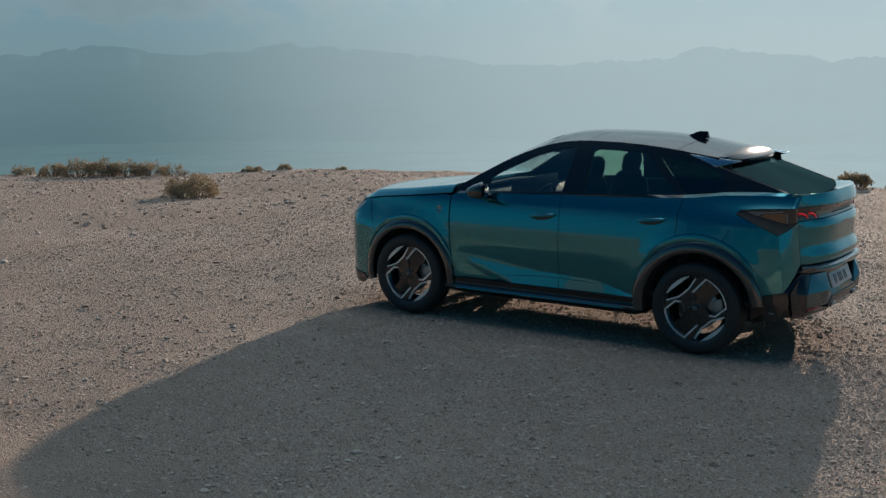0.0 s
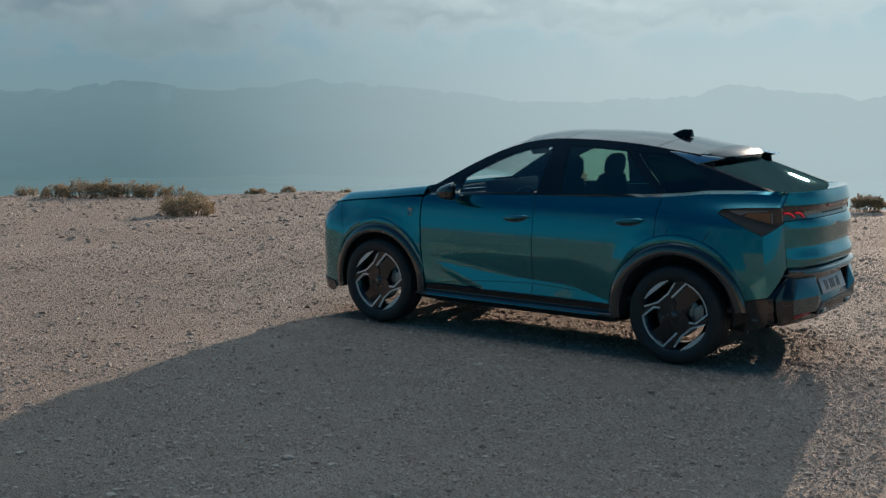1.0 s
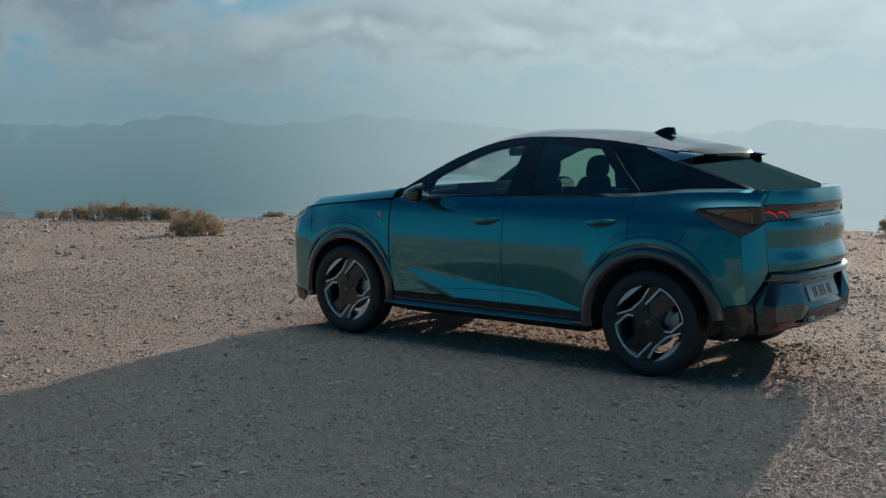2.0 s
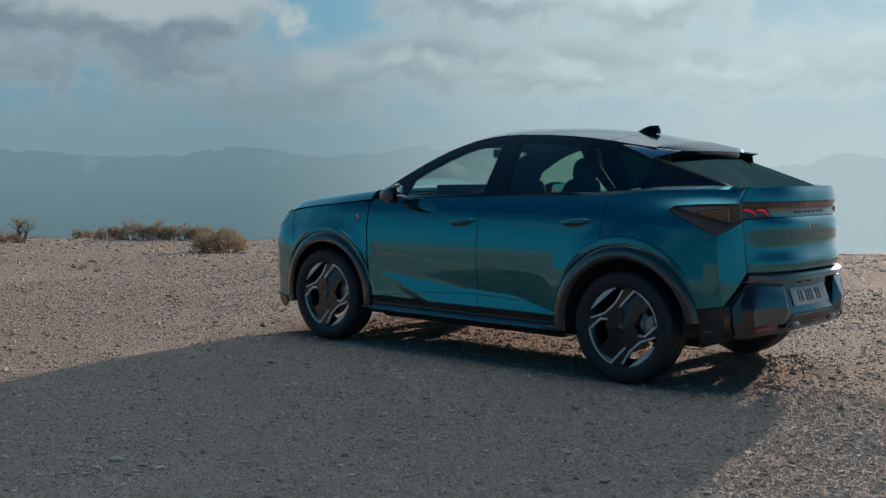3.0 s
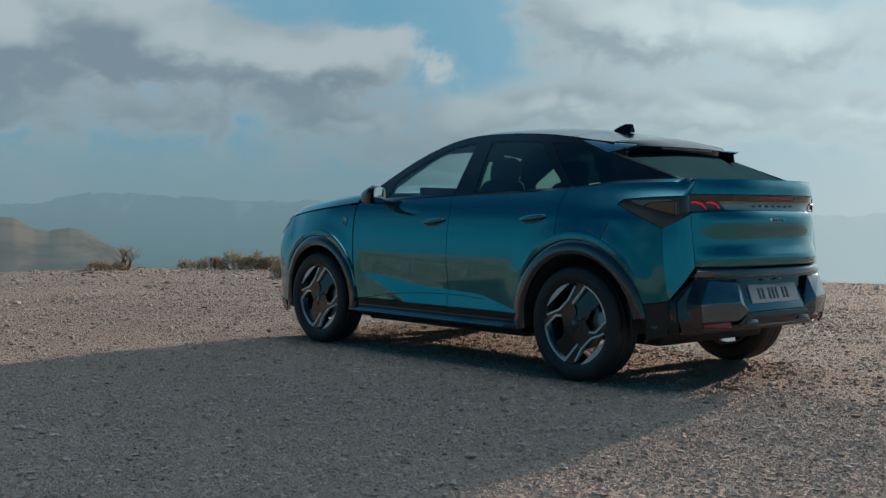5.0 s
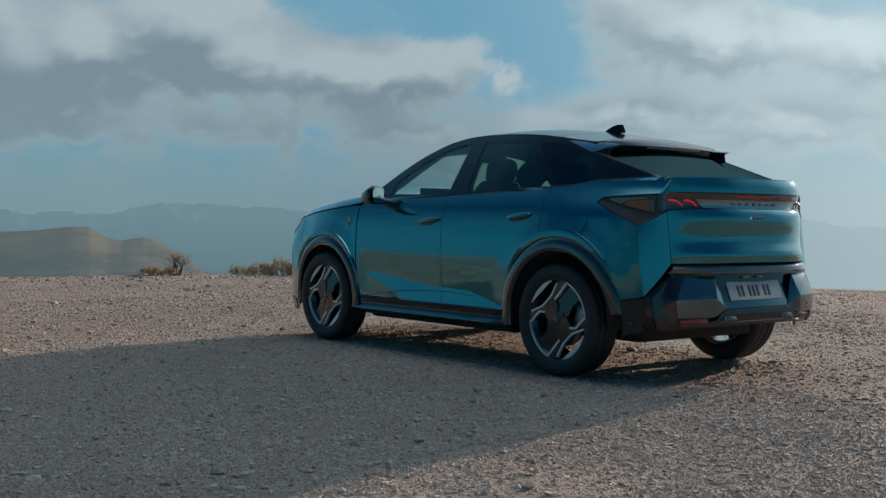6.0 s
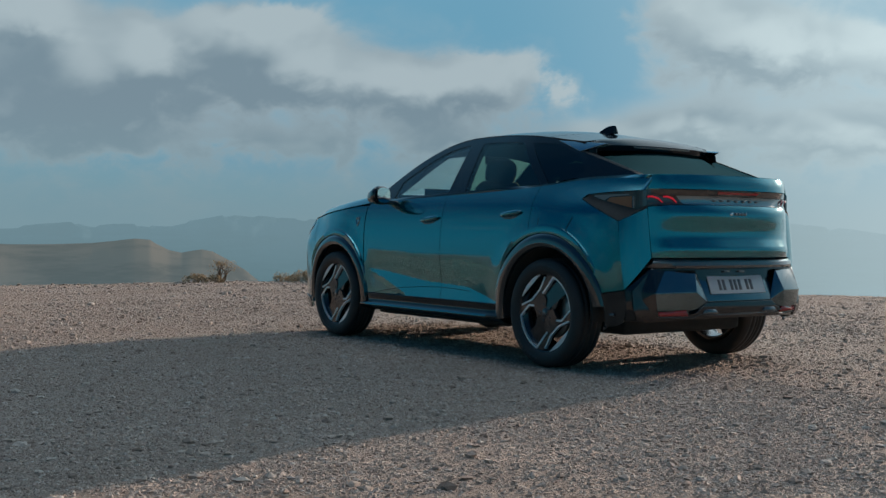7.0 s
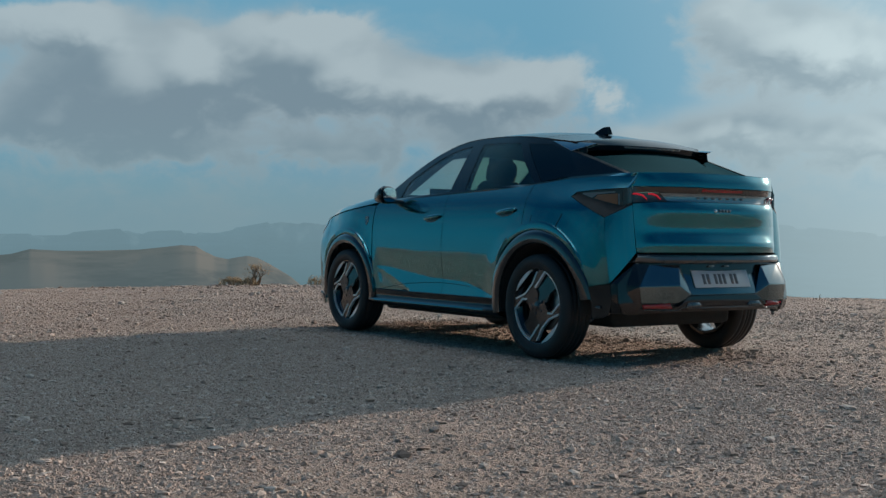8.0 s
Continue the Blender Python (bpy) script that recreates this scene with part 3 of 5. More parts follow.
# ---- far land ----
def skyline(name, label, points, dist, depth, mat, seed, rough, floor=-260.0):
    """A ridge whose crest stands at (azimuth, elevation) pairs seen from the plateau."""
    az = np.arange(points[0][0], points[-1][0] + 1e-6, 0.12)
    el = np.interp(az, [p[0] for p in points], [p[1] for p in points])
    k = 14
    rows = []
    for j in range(k):
        t = j / (k - 1)
        d = dist + depth * (0.5 - t)
        lift = math.sin(math.pi * min(1.0, t / 0.5) / 2) if t < 0.5 else 1 - 0.6 * (t - 0.5)
        rows.append([])
        for i, a in enumerate(az):
            top = dist * math.tan(radians(el[i])) + 1.0
            wobble = float(vnoise(np.array(a * 1.7), np.array(j * 0.8), seed)) * rough
            z = floor + (top - floor) * lift + (wobble * (1 - abs(2 * t - 1)) if j != k // 2 else 0)
            dd = dist + depth * (t - 0.5) + float(vnoise(np.array(a * 0.9), np.array(t * 3), seed + 1)) * depth * 0.15
            rows[-1].append((dd * math.cos(radians(a)), dd * math.sin(radians(a)), min(z, top)))
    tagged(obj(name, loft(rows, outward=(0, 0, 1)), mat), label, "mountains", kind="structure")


skyline("backdrop_mountains", "blue-grey volcanic mountain chain with haze put into its colour", [(-84, 0.0), (-80, 0.2), (-76.5, 0.25), (-74.6, 0.15), (-74, -0.02), (-73.2, 0.3), (-72, 0.42), (-70.6, 0.42), (-69.5, 0.6), (-68.5, 0.82), (-67.6, 0.62), (-66.4, 0.22), (-65, 0.12), (-63.5, 0.1), (-61, -0.1), (-58, -0.1), (-55, 0.35), (-52, 0.62), (-50, 0.8), (-48.6, 0.9), (-47.7, 1.04), (-46.6, 0.85), (-45, 0.6), (-43, 0.52), (-41, 0.66), (-39.6, 0.85), (-38.5, 0.92), (-37.2, 0.75), (-36, 0.52), (-33.5, 0.48), (-31.5, 0.52), (-29.5, 0.6), (-27.5, 0.68), (-26, 0.78), (-25, 0.9), (-24, 0.7), (-22.6, 0.45), (-21.4, 0.2), (-20.4, 0.3), (-19.4, 0.32), (-18.4, 0.22), (-17.2, 0.37), (-16, 0.28), (-14.6, 0.12), (-12, 0.08), (-9, 0.0), (-4, -0.2)], 4200, 900, M_RIDGE, 31, 60)
HILL = [(-31, -4.2), (-28.5, -3.7), (-27.2, -3.2), (-26.3, -2.55), (-25.5, -1.9), (-24.6, -1.35), (-23.9, -0.98), (-23.4, -0.88), (-22.9, -0.95), (-22.4, -1.05), (-21.8, -0.92), (-21.2, -0.62), (-20.9, -0.42), (-20.2, -0.38), (-19.3, -0.48), (-18.2, -0.60), (-16.5, -0.66), (-14.5, -0.68), (-13.2, -0.62), (-12.4, -0.85), (-10, -1.1), (-4, -1.6)]


def build_hill():
    """A long dry hill with gullies, across the valley."""
    az = np.arange(-31, -4, 0.1)
    el = np.interp(az, [p[0] for p in HILL], [p[1] for p in HILL])
    span = np.linspace(-2, 2, 41)
    weight = np.exp(-span ** 2) / np.exp(-span ** 2).sum()
    broad = np.convolve(np.pad(el, 20, mode="edge"), weight, "valid")
    rows = []
    for j in range(46):
        t = j / 45
        d = 640 + 620 * t
        row = []
        for a, e, eb in zip(az, el, broad):
            top = 960 * math.tan(radians(e)) + 0.8
            u = (t - 0.516) / (0.516 if t < 0.516 else 0.9)
            shape = math.cos(min(1.0, abs(u)) * math.pi / 2) ** 0.8
            base = 960 * math.tan(radians(eb)) + 0.8
            z = -90 + (base + (top - base) * shape ** 6 + 90) * shape
            swell = float(vnoise(np.array(a * 0.35 + t), np.array(t * 3.0), 51)) + 0.35 * float(vnoise(np.array(a * 1.1), np.array(t * 6.0), 52))
            z -= 6 * (swell + 0.5) * math.sin(math.pi * min(1.0, abs(u))) ** 0.7
            row.append((d * math.cos(radians(a)) - 6, d * math.sin(radians(a)) + 5, min(z, top)))
        rows.append(row)
    tagged(obj("backdrop_hill", loft(rows, outward=(0, 0, 1)), M_HILL), "flat-topped dry brown hill with light haze put into its colour", "hill", kind="structure")


build_hill()


# ---- shrubs ----
def build_shrub(name, label, x, y, wide, high, seed, leafy=1.0, tall=False):
    rng = random.Random(seed)
    z = float(terrain(np.array(x), np.array(y))) - 0.03
    root = new(name)
    root.location = (x, y, z)
    bv, bf, lv, lf = [], [], [], []

    def stick(p, q, r0, r1):
        d = (q - p).normalized()
        s = d.orthogonal().normalized()
        u = d.cross(s)
        b = len(bv)
        for c, r in ((p, r0), (q, r1)):
            for k in range(4):
                bv.append(c + (s * math.cos(k * math.pi / 2) + u * math.sin(k * math.pi / 2)) * r)
        for k in range(4):
            bf.append((b + k, b + (k + 1) % 4, b + 4 + (k + 1) % 4, b + 4 + k))

    def leaf(p):
        d = Vector((rng.gauss(0, 1), rng.gauss(0, 1), rng.gauss(0.3, 1))).normalized()
        s = d.orthogonal().normalized() * rng.uniform(0.004, 0.009)
        b = len(lv)
        e = p + d * rng.uniform(0.03, 0.075)
        lv.extend([p - s * 0.3, p + s * 0.3, (p + e) / 2 + s, e, (p + e) / 2 - s])
        lf.extend([(b, b + 1, b + 2, b + 4), (b + 4, b + 2, b + 3)])

    def grow(p, d, length, r, depth):
        q = p
        for _ in range(2):
            d = (d + Vector((rng.gauss(0, 0.22), rng.gauss(0, 0.22), rng.gauss(0.05, 0.15)))).normalized()
            e = q + d * length / 2
            stick(q, e, r, r * 0.8)
            q, r = e, r * 0.8
        if depth <= 0:
            for _ in range(int(7 * leafy)):
                leaf(q + Vector((rng.gauss(0, 0.018), rng.gauss(0, 0.018), rng.gauss(0, 0.018))))
            return
        for _ in range(rng.choice((2, 2, 3))):
            a = (d + Vector((rng.gauss(0, 0.55), rng.gauss(0, 0.55), rng.gauss(0.12, 0.35)))).normalized()
            grow(q, a, length * rng.uniform(0.62, 0.85), r * 0.7, depth - 1)

    stems = 9 if tall else max(10, int(wide * 34)) if wide > 0.15 else 4
    for i in range(stems):
        a, s = rng.uniform(0, 2 * math.pi), rng.uniform(0, 1) ** 0.6
        p = Vector((math.cos(a) * s * wide * 0.34, math.sin(a) * s * wide * 0.26, 0))
        h = high * (1 - 0.55 * s * s) * rng.uniform(0.75, 1.1)
        if tall:
            # a few stout stalks from one root that fork like coral
            p, h = p * 0.35, high * rng.uniform(0.8, 1.0)
        d = Vector((math.cos(a) * s * 1.15, math.sin(a) * s * 1.15, 1.0 + tall)).normalized()
        grow(p, d, h * 0.36, 0.022 if tall else 0.009, 3)
    for nm, vv, ff, mm in (("brushwood", bv, bf, M_TWIG), ("foliage", lv, lf, M_LEAF)):
        me = bpy.data.meshes.new(nm)
        me.from_pydata([tuple(v) for v in vv], [], ff)
        me.materials.append(mm)
        ob = new(nm, me)
        ob.parent = root
        tagged(ob, kind="stuff")
    return tagged(root, label, "shrub", "dry shrubs on the plateau")


SHRUBS = [
    (12.35, -5.45, 1.30, 0.47, 0.9, False), (12.9, -5.55, 0.7, 0.42, 0.2, False), (21.2, -8.15, 0.75, 0.30, 0.4, False),
    (19.9, -8.10, 0.9, 0.36, 0.6, False), (19.3, -8.30, 1.1, 0.50, 0.6, False), (18.85, -8.70, 1.1, 0.44, 0.9, False), (18.4, -9.00, 1.1, 0.44, 0.8, False), (17.9, -9.25, 1.1, 0.40, 0.5, False), (17.3, -9.45, 0.9, 0.34, 0.3, False), (13.6, -6.6, 0.6, 0.34, 0.1, False),
    (15.9, -10.75, 0.85, 0.13, 0.5, False), (15.2, -11.1, 0.45, 0.15, 0.4, False), (13.9, -11.6, 0.35, 0.10, 0.4, False), (8.6, -11.6, 0.35, 0.12, 0.8, False),
    (19.75, -5.75, 0.50, 0.68, 0.3, True), (19.7, -5.55, 0.45, 0.22, 0.3, False), (20.1, -5.25, 0.95, 0.25, 0.3, False), (2.35, -12.4, 0.6, 0.34, 1.3, False), (1.6, -12.6, 0.5, 0.22, 1.1, False), (6.6, -10.3, 0.12, 0.16, 0.1, False),
]
for k, (sx, sy, sw, sh, sl, st) in enumerate(SHRUBS):
    build_shrub("shrub", "dry olive and straw coloured desert shrub on stony soil" if not st else "taller leggy dry shrub at the brink of the plateau", sx, sy, sw, sh, 100 + k, sl, st)


# ---- loose stones ----
def build_stone(x, y, size, seed):
    rng = random.Random(seed)
    bm = bmesh.new()
    bmesh.ops.create_icosphere(bm, subdivisions=2, radius=1)
    off = Vector((seed * 3.1, seed * 1.7, 0))
    k = Vector((rng.uniform(0.9, 1.5), rng.uniform(0.7, 1.1), rng.uniform(0.4, 0.7))) * size
    for v in bm.verts:
        d = v.co * (1 + 0.45 * noise.noise(v.co * 1.3 + off) + 0.18 * noise.noise(v.co * 3.1 + off))
        v.co = Vector((d.x * k.x, d.y * k.y, d.z * k.z))
    ob = obj("stone", bm, M_PEBBLE, smooth=False)
    z = float(terrain(np.array(x), np.array(y)))
    ob.matrix_basis = pose(x, y, z + size * 0.12, 0, 0, rng.uniform(0, 360))
    tagged(ob, "pale rough stone lying on gravel", "stone", "loose stones")


stone_rng = random.Random(5)
for k in range(140):
    while True:
        px, py = stone_rng.uniform(-5.5, 17), stone_rng.uniform(-11.5, 5.5)
        inside_car = -1.1 < px < 3.9 and -1.15 < py < 1.2
        if not inside_car and math.hypot(px, py) < np.interp(math.degrees(math.atan2(py, px)), EDGE_AZ, EDGE_R) - 0.6 and math.hypot(px + 5, py - 6) > 2.2:
            break
    build_stone(px, py, stone_rng.uniform(0.014, 0.034) * (1.5 if px > 8 or py < -5 else 1.0), k + 1)


# ---- the car: x forward from the rear axle, y to its left, z up ----
WHEELBASE, HUB_Z, TYRE_R = 2.739, 0.358, 0.360
PROFILE = curve1([(0.18, 0.860), (0.30, 0.898), (0.40, 0.904), (0.50, 0.909), (0.60, 0.914), (0.68, 0.916), (0.78, 0.914), (0.88, 0.908), (0.96, 0.898), (1.03, 0.885), (1.09, 0.868), (1.14, 0.847), (1.18, 0.826), (1.26, 0.780)])
PLAN = curve1([(-0.80, -0.165), (-0.70, -0.116), (-0.60, -0.075), (-0.45, -0.035), (-0.30, -0.012), (0.0, 0.002), (0.40, -0.004), (1.20, -0.008), (2.20, -0.006), (2.74, 0.0), (3.0, -0.012), (3.15, -0.032), (3.30, -0.058), (3.42, -0.100), (3.50, -0.180)])
CREASE_LINE = [(0.40, 0.372), (0.88, 0.494), (1.2, 0.508), (2.3, 0.537)]
BELT = curve1([(-0.75, 1.240), (-0.55, 1.247), (-0.366, 1.246), (-0.14, 1.237), (0.067, 1.214), (0.25, 1.200), (0.45, 1.192), (0.87, 1.176), (1.39, 1.161), (1.96, 1.139), (2.33, 1.118)])
RAIL = curve1([(-0.32, 1.448), (-0.14, 1.487), (0.13, 1.527), (0.4, 1.565), (0.68, 1.588), (1.0, 1.598), (1.27, 1.587), (1.46, 1.552), (1.6, 1.508), (1.8, 1.422), (2.03, 1.302), (2.3, 1.155), (2.42, 1.09)])
HOOD_EDGE = curve1([(2.25, 1.122), (2.39, 1.107), (2.66, 1.078), (3.1, 1.032), (3.317, 1.0), (3.42, 0.975), (3.5, 0.945)])
REAR_X = curve1([(0.70, -0.855), (0.735, -0.868), (0.765, -0.886), (0.790, -0.893), (0.805, -0.886), (0.835, -0.864), (0.875, -0.852), (0.95, -0.858), (1.01, -0.864), (1.04, -0.860), (1.058, -0.850), (1.072, -0.836), (1.13, -0.836), (1.165, -0.852), (1.20, -0.850), (1.262, -0.826)])
BUMPER_X = curve1([(0.27, -0.70), (0.31, -0.785), (0.36, -0.838), (0.40, -0.846), (0.45, -0.842), (0.52, -0.834), (0.60, -0.822), (0.68, -0.812), (0.73, -0.80)])


def CREASE(x):
    return float(np.interp(x, [p[0] for p in CREASE_LINE], [p[1] for p in CREASE_LINE]))


def side_y(x, z):
    y = PROFILE(z) + PLAN(x)
    y -= 0.060 * sstep(z, 0.75, 1.03) * sstep(x, 2.6, 3.35)
    y -= 0.072 * sstep(z, 1.02, 1.23) * sstep(-x, -0.30, 0.55)
    y += 0.010 * (1 - sstep(math.hypot(x, z - HUB_Z), 0.53, 0.68))
    y += 0.010 * (1 - sstep(math.hypot(x - WHEELBASE, z - HUB_Z), 0.50, 0.64))
    blade = sstep(x, 0.44, 0.62) * (1 - sstep(x, 2.12, 2.27))
    c = CREASE(x)
    c += 0.060 * sstep(x, 1.15, 2.2)
    y -= 0.013 * blade * max(0.0, 1 - abs(z - c) / (0.215 - 0.075 * sstep(x, 0.6, 2.2) if z > c else 0.17))
    slant = 1.70 + 2.76 * (z - 0.39)
    y += (0.007 + 0.013 * sstep(x, 0.8, 1.9)) * blade * (1 - sstep(x, slant - 0.05, slant + 0.05)) * max(0.0, min(1.0, (c - z) / max(0.03, c - 0.385)))
    return y


def glass_y(x, z):
    d = z - BELT(x)
    return 0.822 - 0.40 * d - 0.30 * d * d - 0.150 * sstep(-x, -0.70, 0.55) - 0.042 * sstep(-x, 0.05, 0.60) - 0.020 * sstep(x, 1.7, 2.3)


def rail_y(x):
    return glass_y(x, RAIL(x))


def top_z(x, y):
    return RAIL(x) + (0.044 + 0.016 * sstep(x, -0.1, 0.7) + 0.032 * sstep(x, 1.1, 1.6)) * (1 - min(1.0, abs(y) / rail_y(x)) ** 2)


def rear_x(y, z):
    u = abs(y) / 0.66
    plain = -0.868 + 0.07 * (z - 0.735)
    sculpt = (REAR_X(z) - plain) * (1 - min(1.0, u) ** 5)
    return plain + sculpt + 0.150 * u ** 3.3


def bumper_x(y, z):
    return BUMPER_X(z) + 0.150 * (abs(y) / 0.83) ** 3.2


car = tagged(new("car"), "teal blue metallic coupe SUV with black roof parked on gravel", "car")


def on_side(x, z):
    return (x, side_y(x, z), z)


def on_glass(x, z):
    return (x, glass_y(x, z), z)


def off(place, d, axis=1):
    def moved(a, b):
        p = list(place(a, b))
        p[axis] += d
        return tuple(p)
    return moved


def pair(name, poly, place, mats, label="", thick=0.018, step=0.05, gap=0.0025, parents=(None, None), cuts=()):
    """The same panel on the car's left and right side."""
    made = []
    for k in range(2):
        bm = sheet(poly, place, (0, 1, 0), thick, step, gap, True, cuts)
        made.append(part(name, flip_y(bm) if k else bm, mats, parents[k] or car, label))
    return made


def pair_bm(name, make, mats, label="", parents=(None, None)):
    made = []
    for k in range(2):
        bm = make()
        made.append(part(name, flip_y(bm) if k else bm, mats, parents[k] or car, label))
    return made


SKIN = [M_PAINT, M_TRIM]
DARK = [M_BLACK, M_TRIM]
R_ARCH, F_ARCH = 0.530, 0.500

# fenders
fender = [(2.243, 0.36), (2.244, 0.45), (2.28, 0.70), (2.296, 0.92), (2.297, 1.06), (2.29, 1.098)] + [(x, HOOD_EDGE(x) - 0.007) for x in (2.39, 2.6, 2.8, 3.0, 3.15, 3.24)] + [(3.215, 0.93), (3.16, 0.80), (3.13, 0.70)] + arc(WHEELBASE, HUB_Z, F_ARCH, 41, 179.6, 40)
fenders = pair("fender", fender, on_side, SKIN, step=0.025)

# front bumper: both corners and the front face in one shell
corner = [(3.24, HOOD_EDGE(3.24) - 0.007), (3.317, 0.992), (3.40, 0.930), (3.46, 0.870), (3.497, 0.810), (3.497, 0.30), (3.44, 0.225), (3.32, 0.205), (3.235, 0.26)] + arc(WHEELBASE, HUB_Z, F_ARCH, -6, 41, 14) + [(3.13, 0.70), (3.16, 0.80), (3.215, 0.93)]


def front_shell():
    left = sheet(corner, on_side, (0, 1, 0), 0.02, 0.045, 0.0025)
    right = flip_y(sheet(corner, on_side, (0, 1, 0), 0.02, 0.045, 0.0025))
    rows = []
    for z in (0.23, 0.30, 0.40, 0.50, 0.60, 0.70, 0.80, 0.88, 0.93, 0.97):
        back = float(np.interp(z, [0.81, 0.87, 0.93, 0.992], [0.0, 0.037, 0.097, 0.175]))
        ye = side_y(3.495 - back, z)
        rows.append([(3.672 - 0.177 * (abs(t) ** 2.2) - back - 0.10 * (1 - sstep(z, 0.20, 0.34)), t * ye, z + (0.03 * (1 - t * t) if z > 0.9 else 0)) for t in np.linspace(-1, 1, 25)])
    rows.append([(3.330 + 0.235 * (1 - t * t), t * side_y(3.33, 0.99), 0.992 + 0.022 * (1 - t * t)) for t in np.linspace(-1, 1, 25)])
    return merge([left, right, loft(rows, 0.02, (1, 0, 0))])


bumper_front = part("front_bumper", front_shell(), SKIN, car)
pair("headlight", [(3.305, 0.984), (3.395, 0.924), (3.455, 0.866), (3.475, 0.830), (3.445, 0.840), (3.385, 0.895), (3.315, 0.950)], off(on_side, 0.004), [M_LENS, M_TRIM], "clear slim headlight lens", 0.012, 0.03, 0.0)
pair("bumper_trim", [(3.27, 0.30), (3.495, 0.33), (3.495, 0.26), (3.44, 0.225), (3.33, 0.205), (3.255, 0.26)], off(on_side, 0.008), DARK, "gloss black lower bumper trim", 0.012, 0.04, 0.0)

# doors
front_door = [(2.236, 0.385), (2.238, 0.45), (2.273, 0.70), (2.289, 0.92), (2.290, 1.06), (2.283, 1.10), (2.25, 1.119)] + [(x, BELT(x) - 0.004) for x in (2.1, 1.9, 1.7, 1.5, 1.3, 1.213)] + [(1.206, 0.956), (1.204, 0.76), (1.196, 0.48), (1.203, 0.385)]
rear_door = [(1.203, 0.385), (1.196, 0.48), (1.204, 0.76), (1.206, 0.956), (1.213, BELT(1.213) - 0.004)] + [(x, BELT(x) - 0.004) for x in (1.0, 0.8, 0.6, 0.4, 0.25, 0.155)] + [(0.174, 1.10), (0.175, 0.95), (0.166, 0.8655)] + arc(0, HUB_Z, R_ARCH, 71.7, 3, 30)
fdoors = pair("front_door", front_door, on_side, SKIN, step=0.02, cuts=[((1.2, 0.508), (2.3, 0.537))])
rdoors = pair("rear_door", rear_door, on_side, SKIN, step=0.02, cuts=[((0.88, 0.494), (1.2, 0.508)), ((0.40, 0.372), (0.88, 0.494))])

# rear quarters, up to the upright crease at the car's corner
crease_pts = [(-0.600, 0.964), (-0.615, 0.85), (-0.640, 0.65), (-0.650, 0.537)]
quarter = arc(0, HUB_Z, R_ARCH, 71.7, 163, 40) + crease_pts[::-1] + [(-0.45, 1.034), (-0.275, 1.108), (-0.30, 1.136), (-0.45, 1.148), (-0.655, 1.156), (-0.662, 1.236)] + [(x, BELT(x) - 0.004) for x in (-0.55, -0.366, -0.14, 0.067, 0.155)] + [(0.174, 1.10), (0.175, 0.95)]
quarters = pair("rear_quarter_panel", quarter, on_side, SKIN, step=0.02)
pair("fuel_flap", [(0.07, 0.905), (0.05, 0.898), (-0.15, 0.893), (-0.20, 0.902), (-0.245, 0.99), (-0.24, 1.0), (0.06, 1.0), (0.075, 0.985)], off(on_side, 0.0015), SKIN, "", 0.006, 0.04, 0.0)


def on_lamp(x, z):
    """The ledge over the rear wheel bulge and the upright lamp glass that stands behind it."""
    foot = float(np.interp(x, [-0.600, -0.28], [0.966, 1.110]))
    sill_z = float(np.interp(x, [-0.65, -0.30], [1.036, 1.120]))
    y0, y1 = side_y(x, foot), side_y(x, 1.135) - 0.003
    t = max(0.0, min(1.0, (z - foot) / (sill_z - foot)))
    return (x, y0 + (y1 - y0) * t, z)


def seam(line, lift=0.0008, radius=0.0022):
    """A thin dark shut line along (x, z) pairs on the flank."""
    pts = []
    for (xa, za), (xb, zb) in zip(line, line[1:]):
        pts += [(xa + (xb - xa) * t, za + (zb - za) * t) for t in np.linspace(0, 1, 8, endpoint=False)]
    pts.append(line[-1])
    return tube([(x, side_y(x, z) + lift, z) for x, z in pts], radius, 5)


pair_bm("flap_seam", lambda: seam([(0.075, 0.985), (0.07, 0.905), (0.05, 0.898), (-0.15, 0.893), (-0.20, 0.902), (-0.245, 0.99)]), M_UNDER, "", quarters)
pair_bm("door_seam", lambda: seam([(2.17, 0.392), (1.95, 0.424), (1.73, 0.452), (1.45, 0.470), (1.21, 0.477)]), M_UNDER, "", fdoors)
pair_bm("door_seam", lambda: seam([(1.19, 0.477), (1.0, 0.472), (0.84, 0.462)]), M_UNDER, "", rdoors)


def facet(top_side, bottom_side, top_gate, bottom_gate, thick=0.02, place=on_side):
    """A patch between the corner crease and the tailgate's seam."""
    a = [place(top_side[0] + (bottom_side[0] - top_side[0]) * t, top_side[1] + (bottom_side[1] - top_side[1]) * t) for t in np.linspace(0, 1, 13)]
    b = [(rear_x(y, z), y, z) for y, z in [(top_gate[0] + (bottom_gate[0] - top_gate[0]) * t, top_gate[1] + (bottom_gate[1] - top_gate[1]) * t) for t in np.linspace(0, 1, 13)]]
    rows = []
    for i in range(9):
        t = i / 8
        bulge = 0.012 * math.sin(math.pi * t)
        rows.append([Vector(p).lerp(Vector(q), t) + Vector((-bulge, bulge * 0.6, 0)) for p, q in zip(a, b)])
    return loft(rows, thick, (-1, 0.6, 0))


pair_bm("rear_corner_panel", lambda: facet((-0.600, 0.964), (-0.650, 0.540), (0.6675, 1.046), (0.6575, 0.736)), SKIN)
pair_bm("rear_shoulder_panel", lambda: facet((-0.660, 1.236), (-0.654, 1.156), (0.628, 1.250), (0.663, 1.164)), SKIN)

